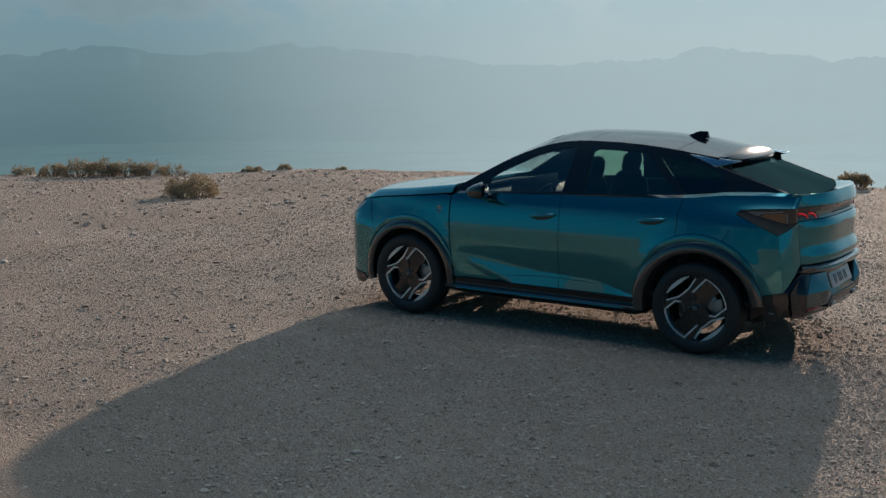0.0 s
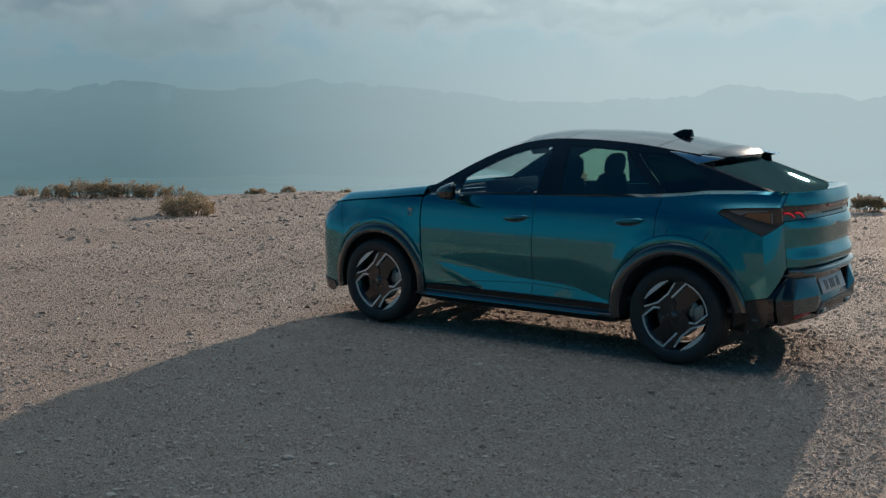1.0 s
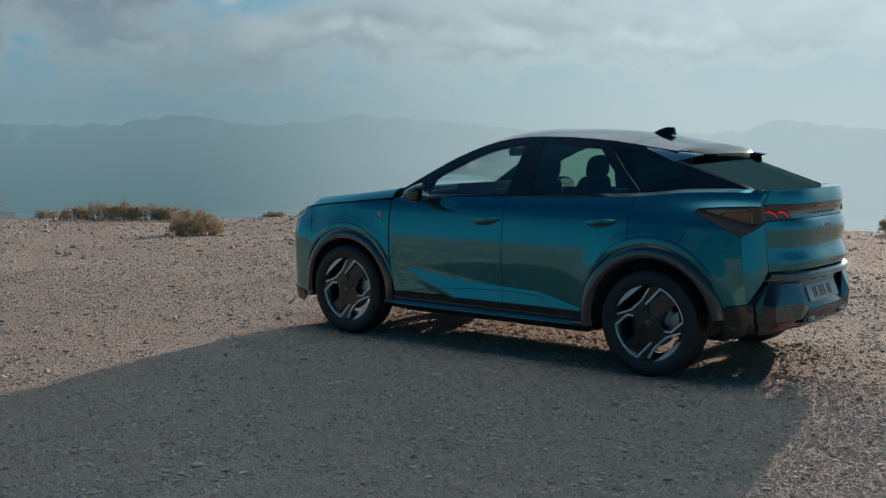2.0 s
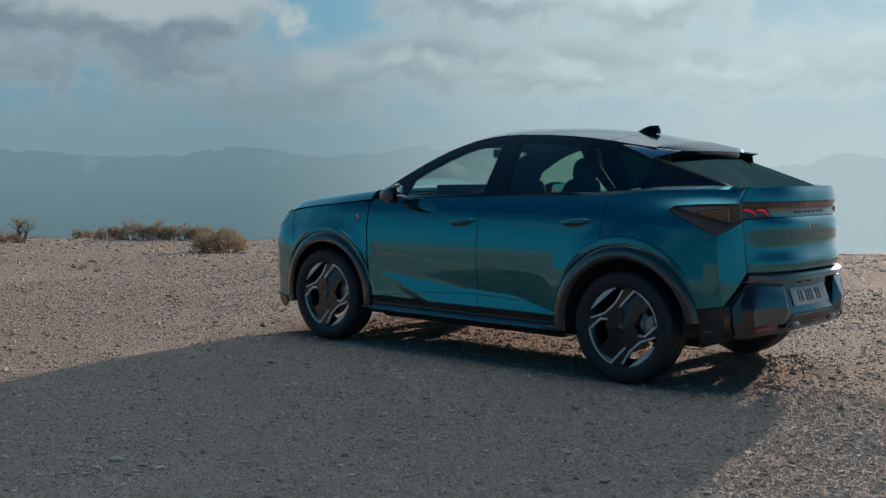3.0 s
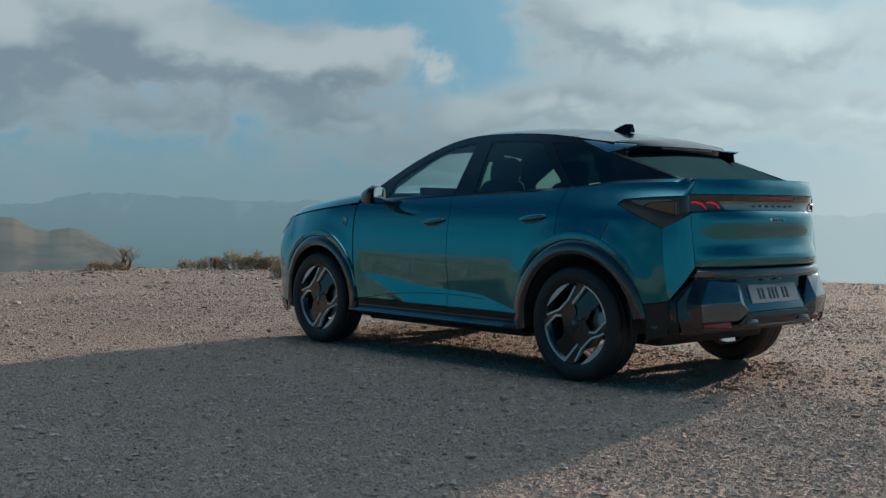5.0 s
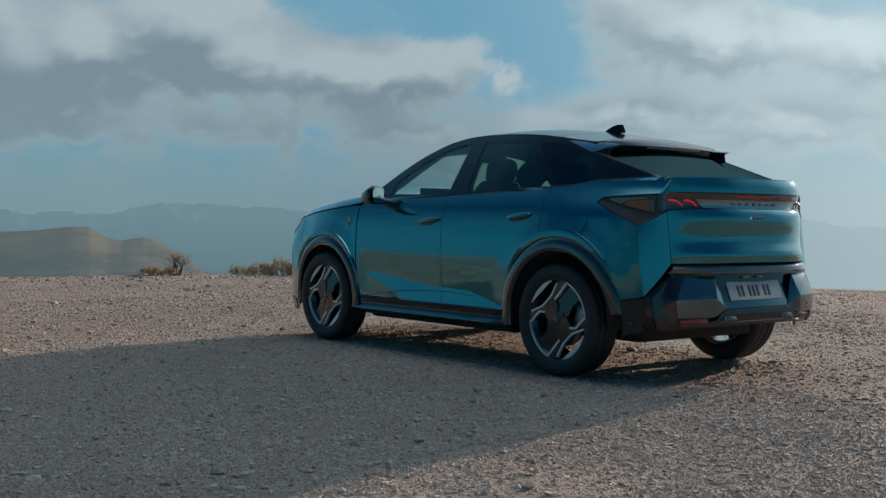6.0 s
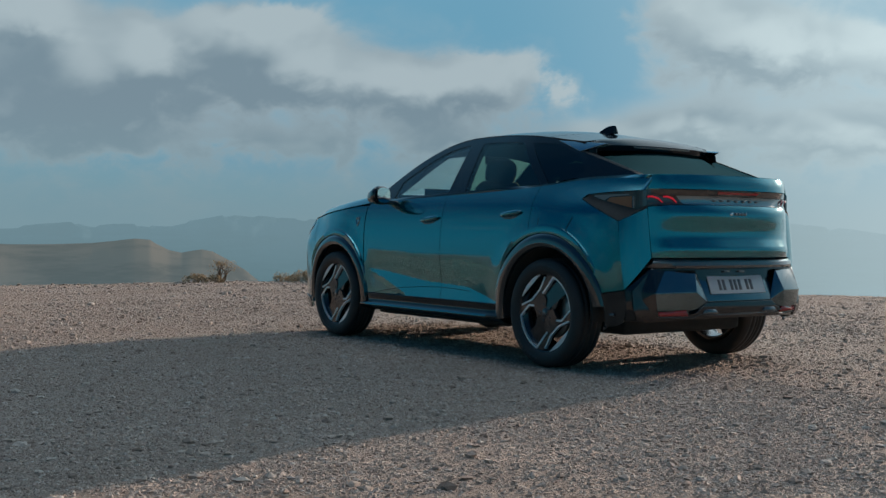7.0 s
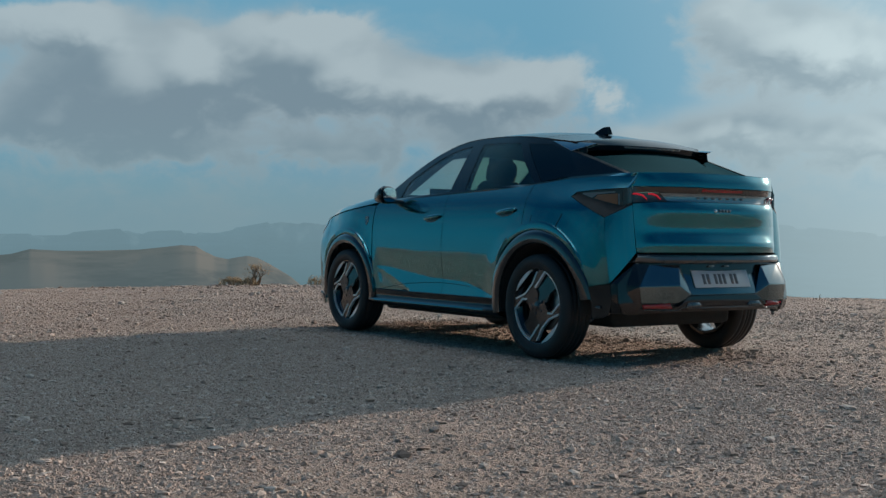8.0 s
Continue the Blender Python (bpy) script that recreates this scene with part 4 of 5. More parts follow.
# a body-paint ledge; matt black stands in for the dark it mirrors
pair_bm("lamp_ledge", lambda: facet((-0.648, 1.038), (-0.600, 0.964), (0.668, 1.062), (0.6675, 1.046), place=on_lamp), [M_UNDER, M_UNDER], "body ledge under the lamp, blackened in place of its dark reflection")

pair_bm("deck_corner", lambda: loft([[(-0.660, side_y(-0.660, 1.236) - 0.001, 1.239), (rear_x(0.628, 1.252) + 0.002, 0.628, 1.255)], [(-0.60, glass_y(-0.60, 1.246) + 0.003, 1.250), (-0.655, 0.590, 1.244)]], 0.012, (0, 0, 1)), SKIN)

# tail lamps: on the flank, round the corner and across the tailgate
# the ledge below the lens is blackened too, for the same dark reflection
lamp_black = pair("tail_lamp", [(-0.600, 0.966), (-0.45, 1.036), (-0.28, 1.110), (-0.303, 1.133), (-0.45, 1.145), (-0.652, 1.153), (-0.648, 1.038)], on_lamp, [M_UNDER, M_TRIM], "smoked tail lamp with a painted amber reflection and red segments", 0.02, 0.02, -0.001)
pair("lamp_lens", [(-0.646, 1.038), (-0.56, 1.058), (-0.40, 1.098), (-0.335, 1.122), (-0.345, 1.132), (-0.46, 1.140), (-0.648, 1.146)], off(on_lamp, 0.003), [M_SMOKE, M_TRIM], "smoked lamp glass", 0.008, 0.03, 0.0, lamp_black)
# this amber is the sunlit ground's reflection, painted onto the lens
pair("amber_reflection", [(-0.617, 1.048), (-0.55, 1.064), (-0.445, 1.092), (-0.47, 1.114), (-0.617, 1.120)], off(on_lamp, 0.0045), [M_AMBER_REFLECTION, M_TRIM], "amber patch painted for the sunlit ground mirrored in the lens", 0.006, 0.03, 0.0, lamp_black)
pair("reflector", [(-0.425, 1.096), (-0.345, 1.124), (-0.36, 1.131), (-0.60, 1.135), (-0.60, 1.127), (-0.47, 1.118)], off(on_lamp, 0.0045), [M_REFLECT, M_TRIM], "pale reflector strip", 0.004, 0.03, 0.0, lamp_black)
pair("lamp_divider", [(-0.634, 1.045), (-0.624, 1.048), (-0.622, 1.118), (-0.632, 1.118)], off(on_lamp, 0.006), [M_REFLECT, M_TRIM], "thin pale divider", 0.004, 0.03, 0.0, lamp_black)
pair_bm("lamp_corner", lambda: facet((-0.653, 1.152), (-0.648, 1.040), (0.667, 1.160), (0.668, 1.064), 0.02, on_lamp), [M_SMOKE, M_TRIM], "smoked lamp glass", lamp_black)

# tailgate
def on_gate(y, z):
    return (rear_x(y, z), y, z)


gate = [(-0.655, 0.738), (0.655, 0.738), (0.664, 0.95), (0.666, 1.055), (0.55, 1.066), (0.3, 1.070), (-0.3, 1.070), (-0.55, 1.066), (-0.666, 1.055), (-0.664, 0.95)]
tailgate = part("tailgate", sheet(gate, on_gate, (-1, 0, 0), 0.02, 0.04, 0.0012), SKIN, car)
part("gate_lip", sheet([(-0.662, 1.167), (0.662, 1.167), (0.628, 1.252), (0.4, 1.258), (-0.4, 1.258), (-0.628, 1.252)], on_gate, (-1, 0, 0), 0.02, 0.04, 0.001), SKIN, tailgate)
bar = part("light_bar", sheet([(-0.663, 1.128), (0.663, 1.128), (0.663, 1.164), (-0.663, 1.164)], off(on_gate, 0.004, 0), (-1, 0, 0), 0.02, 0.04, 0.0), [M_SMOKE, M_TRIM], tailgate, "smoked light bar across the tailgate")
part("name_strip", sheet([(-0.60, 1.072), (0.45, 1.072), (0.50, 1.126), (-0.60, 1.126)], off(on_gate, 0.006, 0), (-1, 0, 0), 0.02, 0.04, 0.0), [M_STRIP, M_TRIM], tailgate, "bright satin strip under the light bar")
for s in (1, -1):
    part("lamp_panel", sheet([(s * 0.45, 1.072), (s * 0.664, 1.060), (s * 0.664, 1.126), (s * 0.50, 1.126)], off(on_gate, 0.005, 0), (-1, 0, 0), 0.02, 0.04, 0.001), [M_SMOKE, M_TRIM], tailgate, "smoked lamp end on the tailgate")
    for a in (0.63, 0.545):
        pts = [(rear_x(y, z) - 0.004, s * y, z) for y, z in [(a + 0.035, 1.118), (a + 0.012, 1.119), (a - 0.02, 1.108), (a - 0.045, 1.082)]]
        part("lamp_claw", tube(pts, [0.006, 0.007, 0.006, 0.003], 6), M_GLOW if s > 0 else M_RED, bar, "lit red claw-shaped light" if s > 0 else "dark red claw-shaped light")
part("brake_light", sheet([(-0.19, 1.139), (0.19, 1.139), (0.19, 1.155), (-0.19, 1.155)], off(on_gate, 0.0, 0), (-1, 0, 0), 0.004, 0.04, 0.0), [M_RED, M_TRIM], bar, "red centre lamp segment")

# plain marks where the name stands
for k in range(7):
    y = 0.205 - k * 0.068
    bm = bmesh.new()
    box(bm, rear_x(y, 1.1) - 0.002, rear_x(y, 1.1) + 0.008, y - 0.014, y + 0.014, 1.093, 1.105, 0.002, 1)
    part("letter_mark", bm, M_STEEL, tailgate)
for k, (y0, y1) in enumerate(((0.10, 0.075), (0.06, 0.035), (0.03, 0.005), (0.0, -0.025), (-0.03, -0.055))):
    bm = bmesh.new()
    box(bm, rear_x(0, 1.015) - 0.003, rear_x(0, 1.015) + 0.01, y1, y0, 1.007, 1.025, 0.002, 1)
    part("model_mark", bm, M_CHROME if k == 0 else M_STEEL, tailgate)

# deck and rear glass
def glass_z(x, y):
    return 1.262 + 0.335 * (x + 0.575) + (0.012 + 0.085 * max(0.0, x + 0.71)) * (1 - (abs(y) / 0.585) ** 2)


rows = []
for i in range(13):
    t = i / 12
    rows.append([(-0.71 + 0.12 * (abs(u)) ** 2 + t * (0.62 - 0.12 * u * u), u * 0.585, 0) for u in np.linspace(-1, 1, 21)])
rows = [[(x, y, glass_z(x, y)) for x, y, _ in row] for row in rows]
rear_glass = part("rear_window", loft(rows, 0.006, (-1, 0, 1)), [M_REARGLASS, M_REARGLASS], car, "dark tinted sloping rear glass")
rear_edge = rows
deck = between([(rear_x(y, 1.258) + 0.002, y, 1.258 + 0.004 * (1 - (y / 0.65) ** 2)) for y in np.linspace(-0.627, 0.627, 21)], [Vector(p) + Vector((-0.004, 0, -0.002)) for p in rows[0]], 5)
part("deck_top", loft(deck, 0.015, (0, 0, 1)), SKIN, car)


def rear_pillar():
    a = resample([(x, glass_y(x, z), z) for x, z in ((-0.62, 1.248), (-0.50, 1.286), (-0.30, 1.352), (-0.14, 1.404), (-0.04, 1.440))], 12)
    b = resample([Vector(r[-1]) + Vector((-0.012, 0.003, 0)) for r in rear_edge], 12)
    b[0] = Vector((-0.640, 0.598, 1.238))
    return loft(between(a, b, 3), 0.01, (0, 1, 1))


pair_bm("rear_pillar", rear_pillar, [M_UNDER, M_TRIM])

# side glass and its black surround
front_win = [(1.978, BELT(1.978) + 0.018), (1.6, BELT(1.6) + 0.016), (1.222, BELT(1.222) + 0.016), (1.195, 1.36), (1.178, RAIL(1.178) - 0.052)] + [(x, RAIL(x) - 0.052 - 0.02 * sstep(x, 1.4, 1.8)) for x in (1.3, 1.42, 1.54, 1.66, 1.78, 1.88)] + [(1.935, 1.275)]
rear_win = [(1.012, BELT(1.012) + 0.015), (0.6, BELT(0.6) + 0.015), (0.215, BELT(0.215) + 0.015), (0.40, 1.38), (0.535, RAIL(0.535) - 0.052), (0.8, RAIL(0.8) - 0.052), (1.03, RAIL(1.03) - 0.052), (1.02, 1.36)]
quarter_win = [(0.150, BELT(0.15) + 0.015), (-0.06, BELT(-0.06) + 0.02), (-0.14, 1.30), (-0.03, 1.42), (0.20, 1.498), (0.44, RAIL(0.44) - 0.052), (0.33, 1.40)]
pair("side_window", front_win, off(on_glass, -0.003), [M_GLASS, M_GLASS], "clear front door glass", 0.005, 0.06, 0.001, fdoors)
pair("side_window", rear_win, off(on_glass, -0.003), [M_DARKGLASS, M_DARKGLASS], "green tinted rear door glass", 0.005, 0.06, 0.001, rdoors)
pair("quarter_window", quarter_win, off(on_glass, -0.003), [M_QUARTER, M_QUARTER], "small dark quarter glass", 0.005, 0.06, 0.001, quarters)
a_pillar = [(2.30, 1.128), (2.05, BELT(2.05) + 0.004), (1.978, BELT(1.978) + 0.018), (1.935, 1.275)] + [(x, RAIL(x) - 0.052 - 0.02 * sstep(x, 1.4, 1.8)) for x in (1.88, 1.78, 1.66, 1.54, 1.42, 1.3, 1.178)] + [(x, RAIL(x) + 0.002) for x in (1.178, 1.3, 1.42, 1.54, 1.66, 1.78, 1.88, 2.0, 2.15, 2.28)]
pair("a_pillar", a_pillar, on_glass, DARK, "gloss black windscreen pillar", 0.03, 0.05, 0.0)
b_pillar = [(1.222, BELT(1.222) + 0.016), (1.012, BELT(1.012) + 0.015), (1.02, 1.36), (1.03, RAIL(1.03) - 0.052), (1.03, RAIL(1.03) + 0.002), (1.178, RAIL(1.178) + 0.002), (1.178, RAIL(1.178) - 0.052), (1.195, 1.36)]
pair("b_pillar", b_pillar, on_glass, DARK, "", 0.04, 0.05, 0.0)
c_rail = [(1.03, RAIL(1.03) - 0.052), (0.8, RAIL(0.8) - 0.052), (0.535, RAIL(0.535) - 0.052), (0.40, 1.38), (0.215, BELT(0.215) + 0.015), (0.150, BELT(0.15) + 0.015), (0.33, 1.40), (0.44, RAIL(0.44) - 0.052)] + [(x, RAIL(x) + 0.002) for x in (0.44, 0.6, 0.8, 1.03)]
pair("c_pillar", c_rail, on_glass, DARK, "", 0.03, 0.05, 0.0)
d_pillar = [(-0.06, BELT(-0.06) + 0.02), (-0.3, BELT(-0.3) + 0.006), (-0.62, 1.248), (-0.50, 1.286), (-0.30, 1.352), (-0.14, 1.404), (-0.025, 1.436), (0.09, 1.482), (0.19, 1.519)] + [(x, RAIL(x) + 0.002) for x in (0.25, 0.44)] + [(0.44, RAIL(0.44) - 0.052), (0.20, 1.498), (-0.03, 1.42), (-0.14, 1.30)]
pair("d_pillar", d_pillar, on_glass, DARK, "", 0.03, 0.05, 0.0)


def belt_trim(x0, x1, proud):
    xs = np.linspace(x0, x1, 44)
    a = [(x, side_y(x, BELT(x) - 0.006) - 0.003, BELT(x) - 0.006) for x in xs]
    b = [(x, glass_y(x, BELT(x) + 0.014) + 0.002, BELT(x) + 0.014) for x in xs]
    mid = [((p[0] + q[0]) / 2, (p[1] + q[1]) / 2 + proud, (p[2] + q[2]) / 2) for p, q in zip(a, b)]
    return loft([a, mid, b], 0.012, (0, 1, 0.5))


pair_bm("belt_moulding", lambda: belt_trim(2.27, 0.17, 0.003), DARK)
pair_bm("shoulder_edge", lambda: belt_trim(0.169, -0.66, 0.001), SKIN)


# roof in three panels, windscreen, bonnet
def top_strip(x0, x1, steps, inset, lift=0.0):
    return [[(x, u * (rail_y(x) - inset), top_z(x, u * (rail_y(x) - inset)) + lift) for u in np.linspace(-1, 1, 25)] for x in np.linspace(x0, x1, steps)]


for x0, x1 in ((0.30, -0.035), (1.085, 0.306), (1.50, 1.091)):
    part("roof_panel", loft(top_strip(x0, x1, 14, -0.004), 0.025, (0, 0, 1)), [M_ROOF, M_TRIM], car, "gloss black roof panel")
part("windscreen", loft(top_strip(1.785, 2.33, 20, 0.240), 0.006, (0.5, 0, 1)), [M_GLASS, M_GLASS], car, "clear raked windscreen")
pair_bm("pillar_cap", lambda: loft([[(x, rail_y(x) - 0.245 * t + 0.001, top_z(x, rail_y(x) - 0.245 * t)) for x in np.linspace(1.502, 2.33, 22)] for t in np.linspace(0, 1, 4)], 0.015, (0.3, 0.5, 1)), DARK)
part("windscreen_shade", loft(top_strip(1.505, 1.78, 8, 0.240), 0.008, (0.5, 0, 1)), [M_REARGLASS, M_TRIM], car, "dark band along the top of the windscreen")
bonnet_rows = []
for k in np.linspace(0, 1, 34):
    xe = 2.29 + 1.035 * k
    hy = side_y(xe, HOOD_EDGE(xe) - 0.004) - 0.002
    crown = (0.066 - 0.014 * k) * (1 - sstep(k, 0.82, 1.0))
    bonnet_rows.append([(xe + 0.235 * (1 - u * u) * sstep(k, 0.4, 1.0), u * hy, HOOD_EDGE(xe) + 0.003 + crown * math.sin(math.pi / 2 * min(1.0, (1 - abs(u)) / 0.10)) + 0.014 * (1 - u * u)) for u in np.sin(np.linspace(-1, 1, 41) * math.pi / 2)])
part("bonnet", loft(bonnet_rows, 0.02, (0, 0, 1)), SKIN, car)
cowl = [[(x, u * 0.72, 1.13 + 0.04 * (1 - u * u) - (x - 2.25) * 0.05) for u in np.linspace(-1, 1, 9)] for x in (2.2, 2.3, 2.42)]
part("wiper_cowl", loft(cowl, 0.02, (0, 0, 1)), [M_SATIN, M_TRIM], car)


# spoiler, its side blades and the aerial
def spoiler():
    rows = []
    for u in np.linspace(-1, 1, 31):
        y = u * 0.562
        xr = -0.185 + 0.108 * abs(u) ** 2.4
        k = 0.046 * (1 - u * u)
        zr = 1.480 + 0.004 * (1 - u * u)
        a = (-0.030, y, RAIL(-0.03) + k + 0.001)
        b = (-0.030 + (xr + 0.03) * 0.6, y, (RAIL(-0.03) + k) * 0.4 + zr * 0.6 + 0.015)
        c = (xr, y, zr)
        d = (xr + 0.010, y, zr - 0.038)
        e = (xr + 0.045, y * 0.98, zr - 0.036)
        f = (-0.030, y * 0.98, RAIL(-0.03) + k - 0.075)
        rows.append([a, b, c, d, e, f])
    bm = loft(rows, closed=True)
    bm.verts.ensure_lookup_table()
    bm.faces.new(bm.verts[:6])
    bm.faces.new(bm.verts[-6:])
    bmesh.ops.recalc_face_normals(bm, faces=bm.faces[:])
    for e in bm.edges:
        if len(e.link_faces) == 2 and e.calc_face_angle() > 0.6:
            e.smooth = False
    return bm


wing = part("roof_spoiler", spoiler(), M_ROOF, car, "gloss black roof spoiler")
part("brake_slot", loft([[(-0.189 + 0.108 * (abs(y) / 0.562) ** 2.4 + d, y, z) for y in np.linspace(-0.27, 0.27, 13)] for d, z in ((0.0, 1.478), (0.003, 1.466))], 0.003, (-1, 0, 0)), M_STRIP, wing, "pale ribbed slot in the spoiler edge")


def side_blade():
    a, b, c = Vector((0.20, 0.618, 1.524)), Vector((-0.212, 0.558, 1.481)), Vector((-0.030, 0.634, 1.436))
    a2, b2, c2 = a + Vector((0, -0.02, -0.01)), b + Vector((0.012, -0.03, -0.012)), c + Vector((0, -0.03, -0.006))
    return solid([a, b, c, a2, b2, c2], [(0, 1, 2), (3, 5, 4), (0, 3, 4, 1), (1, 4, 5, 2), (2, 5, 3, 0)], 0.003, 2)


pair_bm("spoiler_strut", lambda: solid([(-0.130, 0.590, 1.470), (-0.035, 0.605, 1.450), (-0.142, 0.592, 1.390), (-0.130, 0.572, 1.470), (-0.035, 0.585, 1.450), (-0.142, 0.576, 1.390)], [(0, 1, 2), (3, 5, 4), (0, 3, 4, 1), (1, 4, 5, 2), (2, 5, 3, 0)], 0.002, 1), M_ROOF, "", (wing, wing))
pair_bm("spoiler_blade", side_blade, M_BLADE, "bright angled blade beside the spoiler", (wing, wing))


def aerial():
    rows = []
    z0 = top_z(0.36, 0) - 0.004
    for t, (xf, xr, h) in ((0, (0.490, 0.290, 0.0)), (0.4, (0.455, 0.292, 0.025)), (0.75, (0.405, 0.295, 0.047)), (1.0, (0.365, 0.300, 0.058))):
        w = 0.026 * (1 - 0.75 * t)
        rows.append([(xf, 0, z0 + h), (xf - 0.03 + 0.01 * t, w, z0 + h), (xr, w, z0 + h), (xr, -w, z0 + h), (xf - 0.03 + 0.01 * t, -w, z0 + h)])
    bm = loft(rows, closed=True)
    bm.verts.ensure_lookup_table()
    bm.faces.new(bm.verts[-5:])
    bmesh.ops.recalc_face_normals(bm, faces=bm.faces[:])
    for e in bm.edges:
        if len(e.link_faces) == 2 and e.calc_face_angle() > 0.5:
            e.smooth = False
    return bm


part("aerial_fin", aerial(), M_ROOF, car, "black shark-fin aerial")

# wheel-arch cladding, sills and lower rear flank
def arch_ring(cx, r0, r1, a0, a1):
    rows = []
    for r, lift in ((r1, -0.004), (r1 - 0.004, 0.006), (r1 - 0.030, 0.014), (r0 + 0.026, 0.019), (r0 + 0.022, 0.018), (r0 + 0.004, 0.004), (r0, 0.0), (r0 + 0.004, -0.05)):
        rows.append([(x, side_y(cx + (x - cx) * 1.0, max(0.30, z)) + lift, z) for x, z in arc(cx, HUB_Z, r, a0, a1, 48)])
    return loft(rows, 0.006, (0, 1, 0))


def arch_lip(cx, r0, rise, a0, a1):
    """The raised painted lip that swells over the arch and dies out at both ends."""
    n = 44
    inner, ridge, outer, foot = [], [], [], []
    for i in range(n + 1):
        t = i / n
        a = radians(a0 + (a1 - a0) * t)
        r1 = r0 + rise * min(1.0, math.sin(math.pi * t) ** 0.45)
        for row, r, d in ((inner, r0, 0.006), (ridge, r1 - 0.010, 0.016), (outer, r1, 0.013), (foot, r1 + 0.004, -0.004)):
            x, z = cx + r * math.cos(a), HUB_Z + r * math.sin(a)
            row.append((x, side_y(x, z) + d * min(1.0, 8 * t * (1 - t) + 0.15), z))
    bm = loft([inner, ridge, outer, foot], 0.0, (0, 1, 0))
    for e in bm.edges:
        if len(e.link_faces) == 2 and e.calc_face_angle() > 0.6:
            e.smooth = False
    return bm


pair_bm("arch_lip", lambda: arch_lip(0, R_ARCH, 0.056, 30, 150), [M_PAINT], "", quarters)
pair_bm("arch_lip", lambda: arch_lip(WHEELBASE, F_ARCH, 0.048, 22, 165), [M_PAINT], "", fenders)
pair_bm("rear_arch_cladding", lambda: arch_ring(0, 0.437, R_ARCH - 0.002, -8, 172), [M_CLAD, M_UNDER], "gloss black wheel-arch cladding")
pair_bm("front_arch_cladding", lambda: arch_ring(WHEELBASE, 0.418, F_ARCH - 0.002, -12, 186), [M_CLAD, M_UNDER], "gloss black wheel-arch cladding")


def sill():
    xs = np.linspace(0.46, 2.33, 40)
    prof = [(0.390, 0.918), (0.352, 0.902), (0.322, 0.902), (0.312, 0.930), (0.300, 0.936), (0.285, 0.925), (0.262, 0.895), (0.245, 0.80), (0.245, 0.6)]
    end = lambda x: 0.02 * (1 - sstep(x, 0.46, 0.6)) + 0.02 * sstep(x, 2.2, 2.33)
    return loft([[(x, y - end(x), z) for x in xs] for z, y in prof], 0.01, (0, 1, 0))


pair_bm("sill", sill, [M_BLACK, M_UNDER], "black sill with a bright ledge")
pair_bm("sill_ledge", lambda: loft([[(x, y, z) for x in np.linspace(0.60, 2.20, 24)] for y, z in ((0.931, 0.3135), (0.9385, 0.3035), (0.9385, 0.2985))], 0.003, (0, 1, 0.5)), [M_PAINT, M_UNDER], "thin blue ledge along the sill")
flank = [(-0.652, 0.533), (-0.500, 0.508)] + arc(0, HUB_Z, R_ARCH - 0.002, 164, 188, 8)[1:] + [(-0.52, 0.305), (-0.60, 0.312), (-0.642, 0.335), (-0.662, 0.42)]
pair("bumper_flank", flank, off(on_side, 0.004), DARK, "gloss black lower bumper corner", 0.02, 0.03, 0.0)

# rear bumper
shell = [(-0.67, 0.668), (-0.798, 0.532), (-0.798, 0.42), (-0.77, 0.345), (-0.72, 0.336), (-0.45, 0.352), (0.45, 0.352), (0.72, 0.336), (0.77, 0.345), (0.798, 0.42), (0.798, 0.532), (0.67, 0.668)]
bumper = part("rear_bumper", sheet(shell, lambda y, z: (bumper_x(y, z), y, z), (-1, 0, 0), 0.02, 0.04, 0.0), [M_BLACK, M_UNDER], car, "gloss black sculpted rear bumper")


def top_bar():
    rows = []
    for z, dx in ((0.736, 0.030), (0.726, -0.012), (0.712, -0.034), (0.690, -0.038), (0.676, -0.028), (0.668, 0.03)):
        row = []
        for u in np.linspace(-1, 1, 33):
            y = u * (0.648 + 0.045 * (0.736 - z) / 0.068)
            row.append((-0.862 + dx + 0.150 * (abs(y) / 0.66) ** 3.3, y, z))
        rows.append(row)
    bm = loft(rows, 0.01, (-1, 0, 0.3))
    for e in bm.edges:
        if len(e.link_faces) == 2 and e.calc_face_angle() > 0.7:
            e.smooth = False
    return bm


part("bumper_bar", top_bar(), [M_STEEL, M_UNDER], bumper, "dark bright-finished bar over the plate")


def pod():
    pts = [(-0.785, 0.600, 0.660), (-0.832, 0.384, 0.660), (-0.880, 0.420, 0.526), (-0.795, 0.690, 0.520), (-0.864, 0.302, 0.464), (-0.850, 0.31, 0.43), (-0.868, 0.43, 0.415), (-0.790, 0.668, 0.412)]
    return hull(pts + [(x + 0.09, y, z) for x, y, z in pts], 0.004, 2)


pods = pair_bm("bumper_pod", pod, M_PANEL, "faceted gloss black bumper pod", (bumper, bumper))


def bumper_corner():
    pts = [(-0.742, 0.675, 0.672), (-0.648, 0.812, 0.538), (-0.656, 0.812, 0.42), (-0.640, 0.800, 0.345), (-0.783, 0.600, 0.658), (-0.793, 0.690, 0.518), (-0.788, 0.668, 0.40), (-0.765, 0.668, 0.340)]
    return hull(pts + [(x + 0.06, y - 0.02, z) for x, y, z in pts], 0.006, 2)


pair_bm("bumper_corner", bumper_corner, M_BLACK, "gloss black bumper corner", (bumper, bumper))
holder = hull([(-0.792, 0.375, 0.66), (-0.792, -0.375, 0.66), (-0.868, 0.30, 0.462), (-0.868, -0.30, 0.462), (-0.72, 0.37, 0.66), (-0.72, -0.37, 0.66), (-0.78, 0.30, 0.462), (-0.78, -0.30, 0.462)], 0.004)
part("plate_recess", holder, M_PANEL, bumper, "satin grey panel behind the plate")
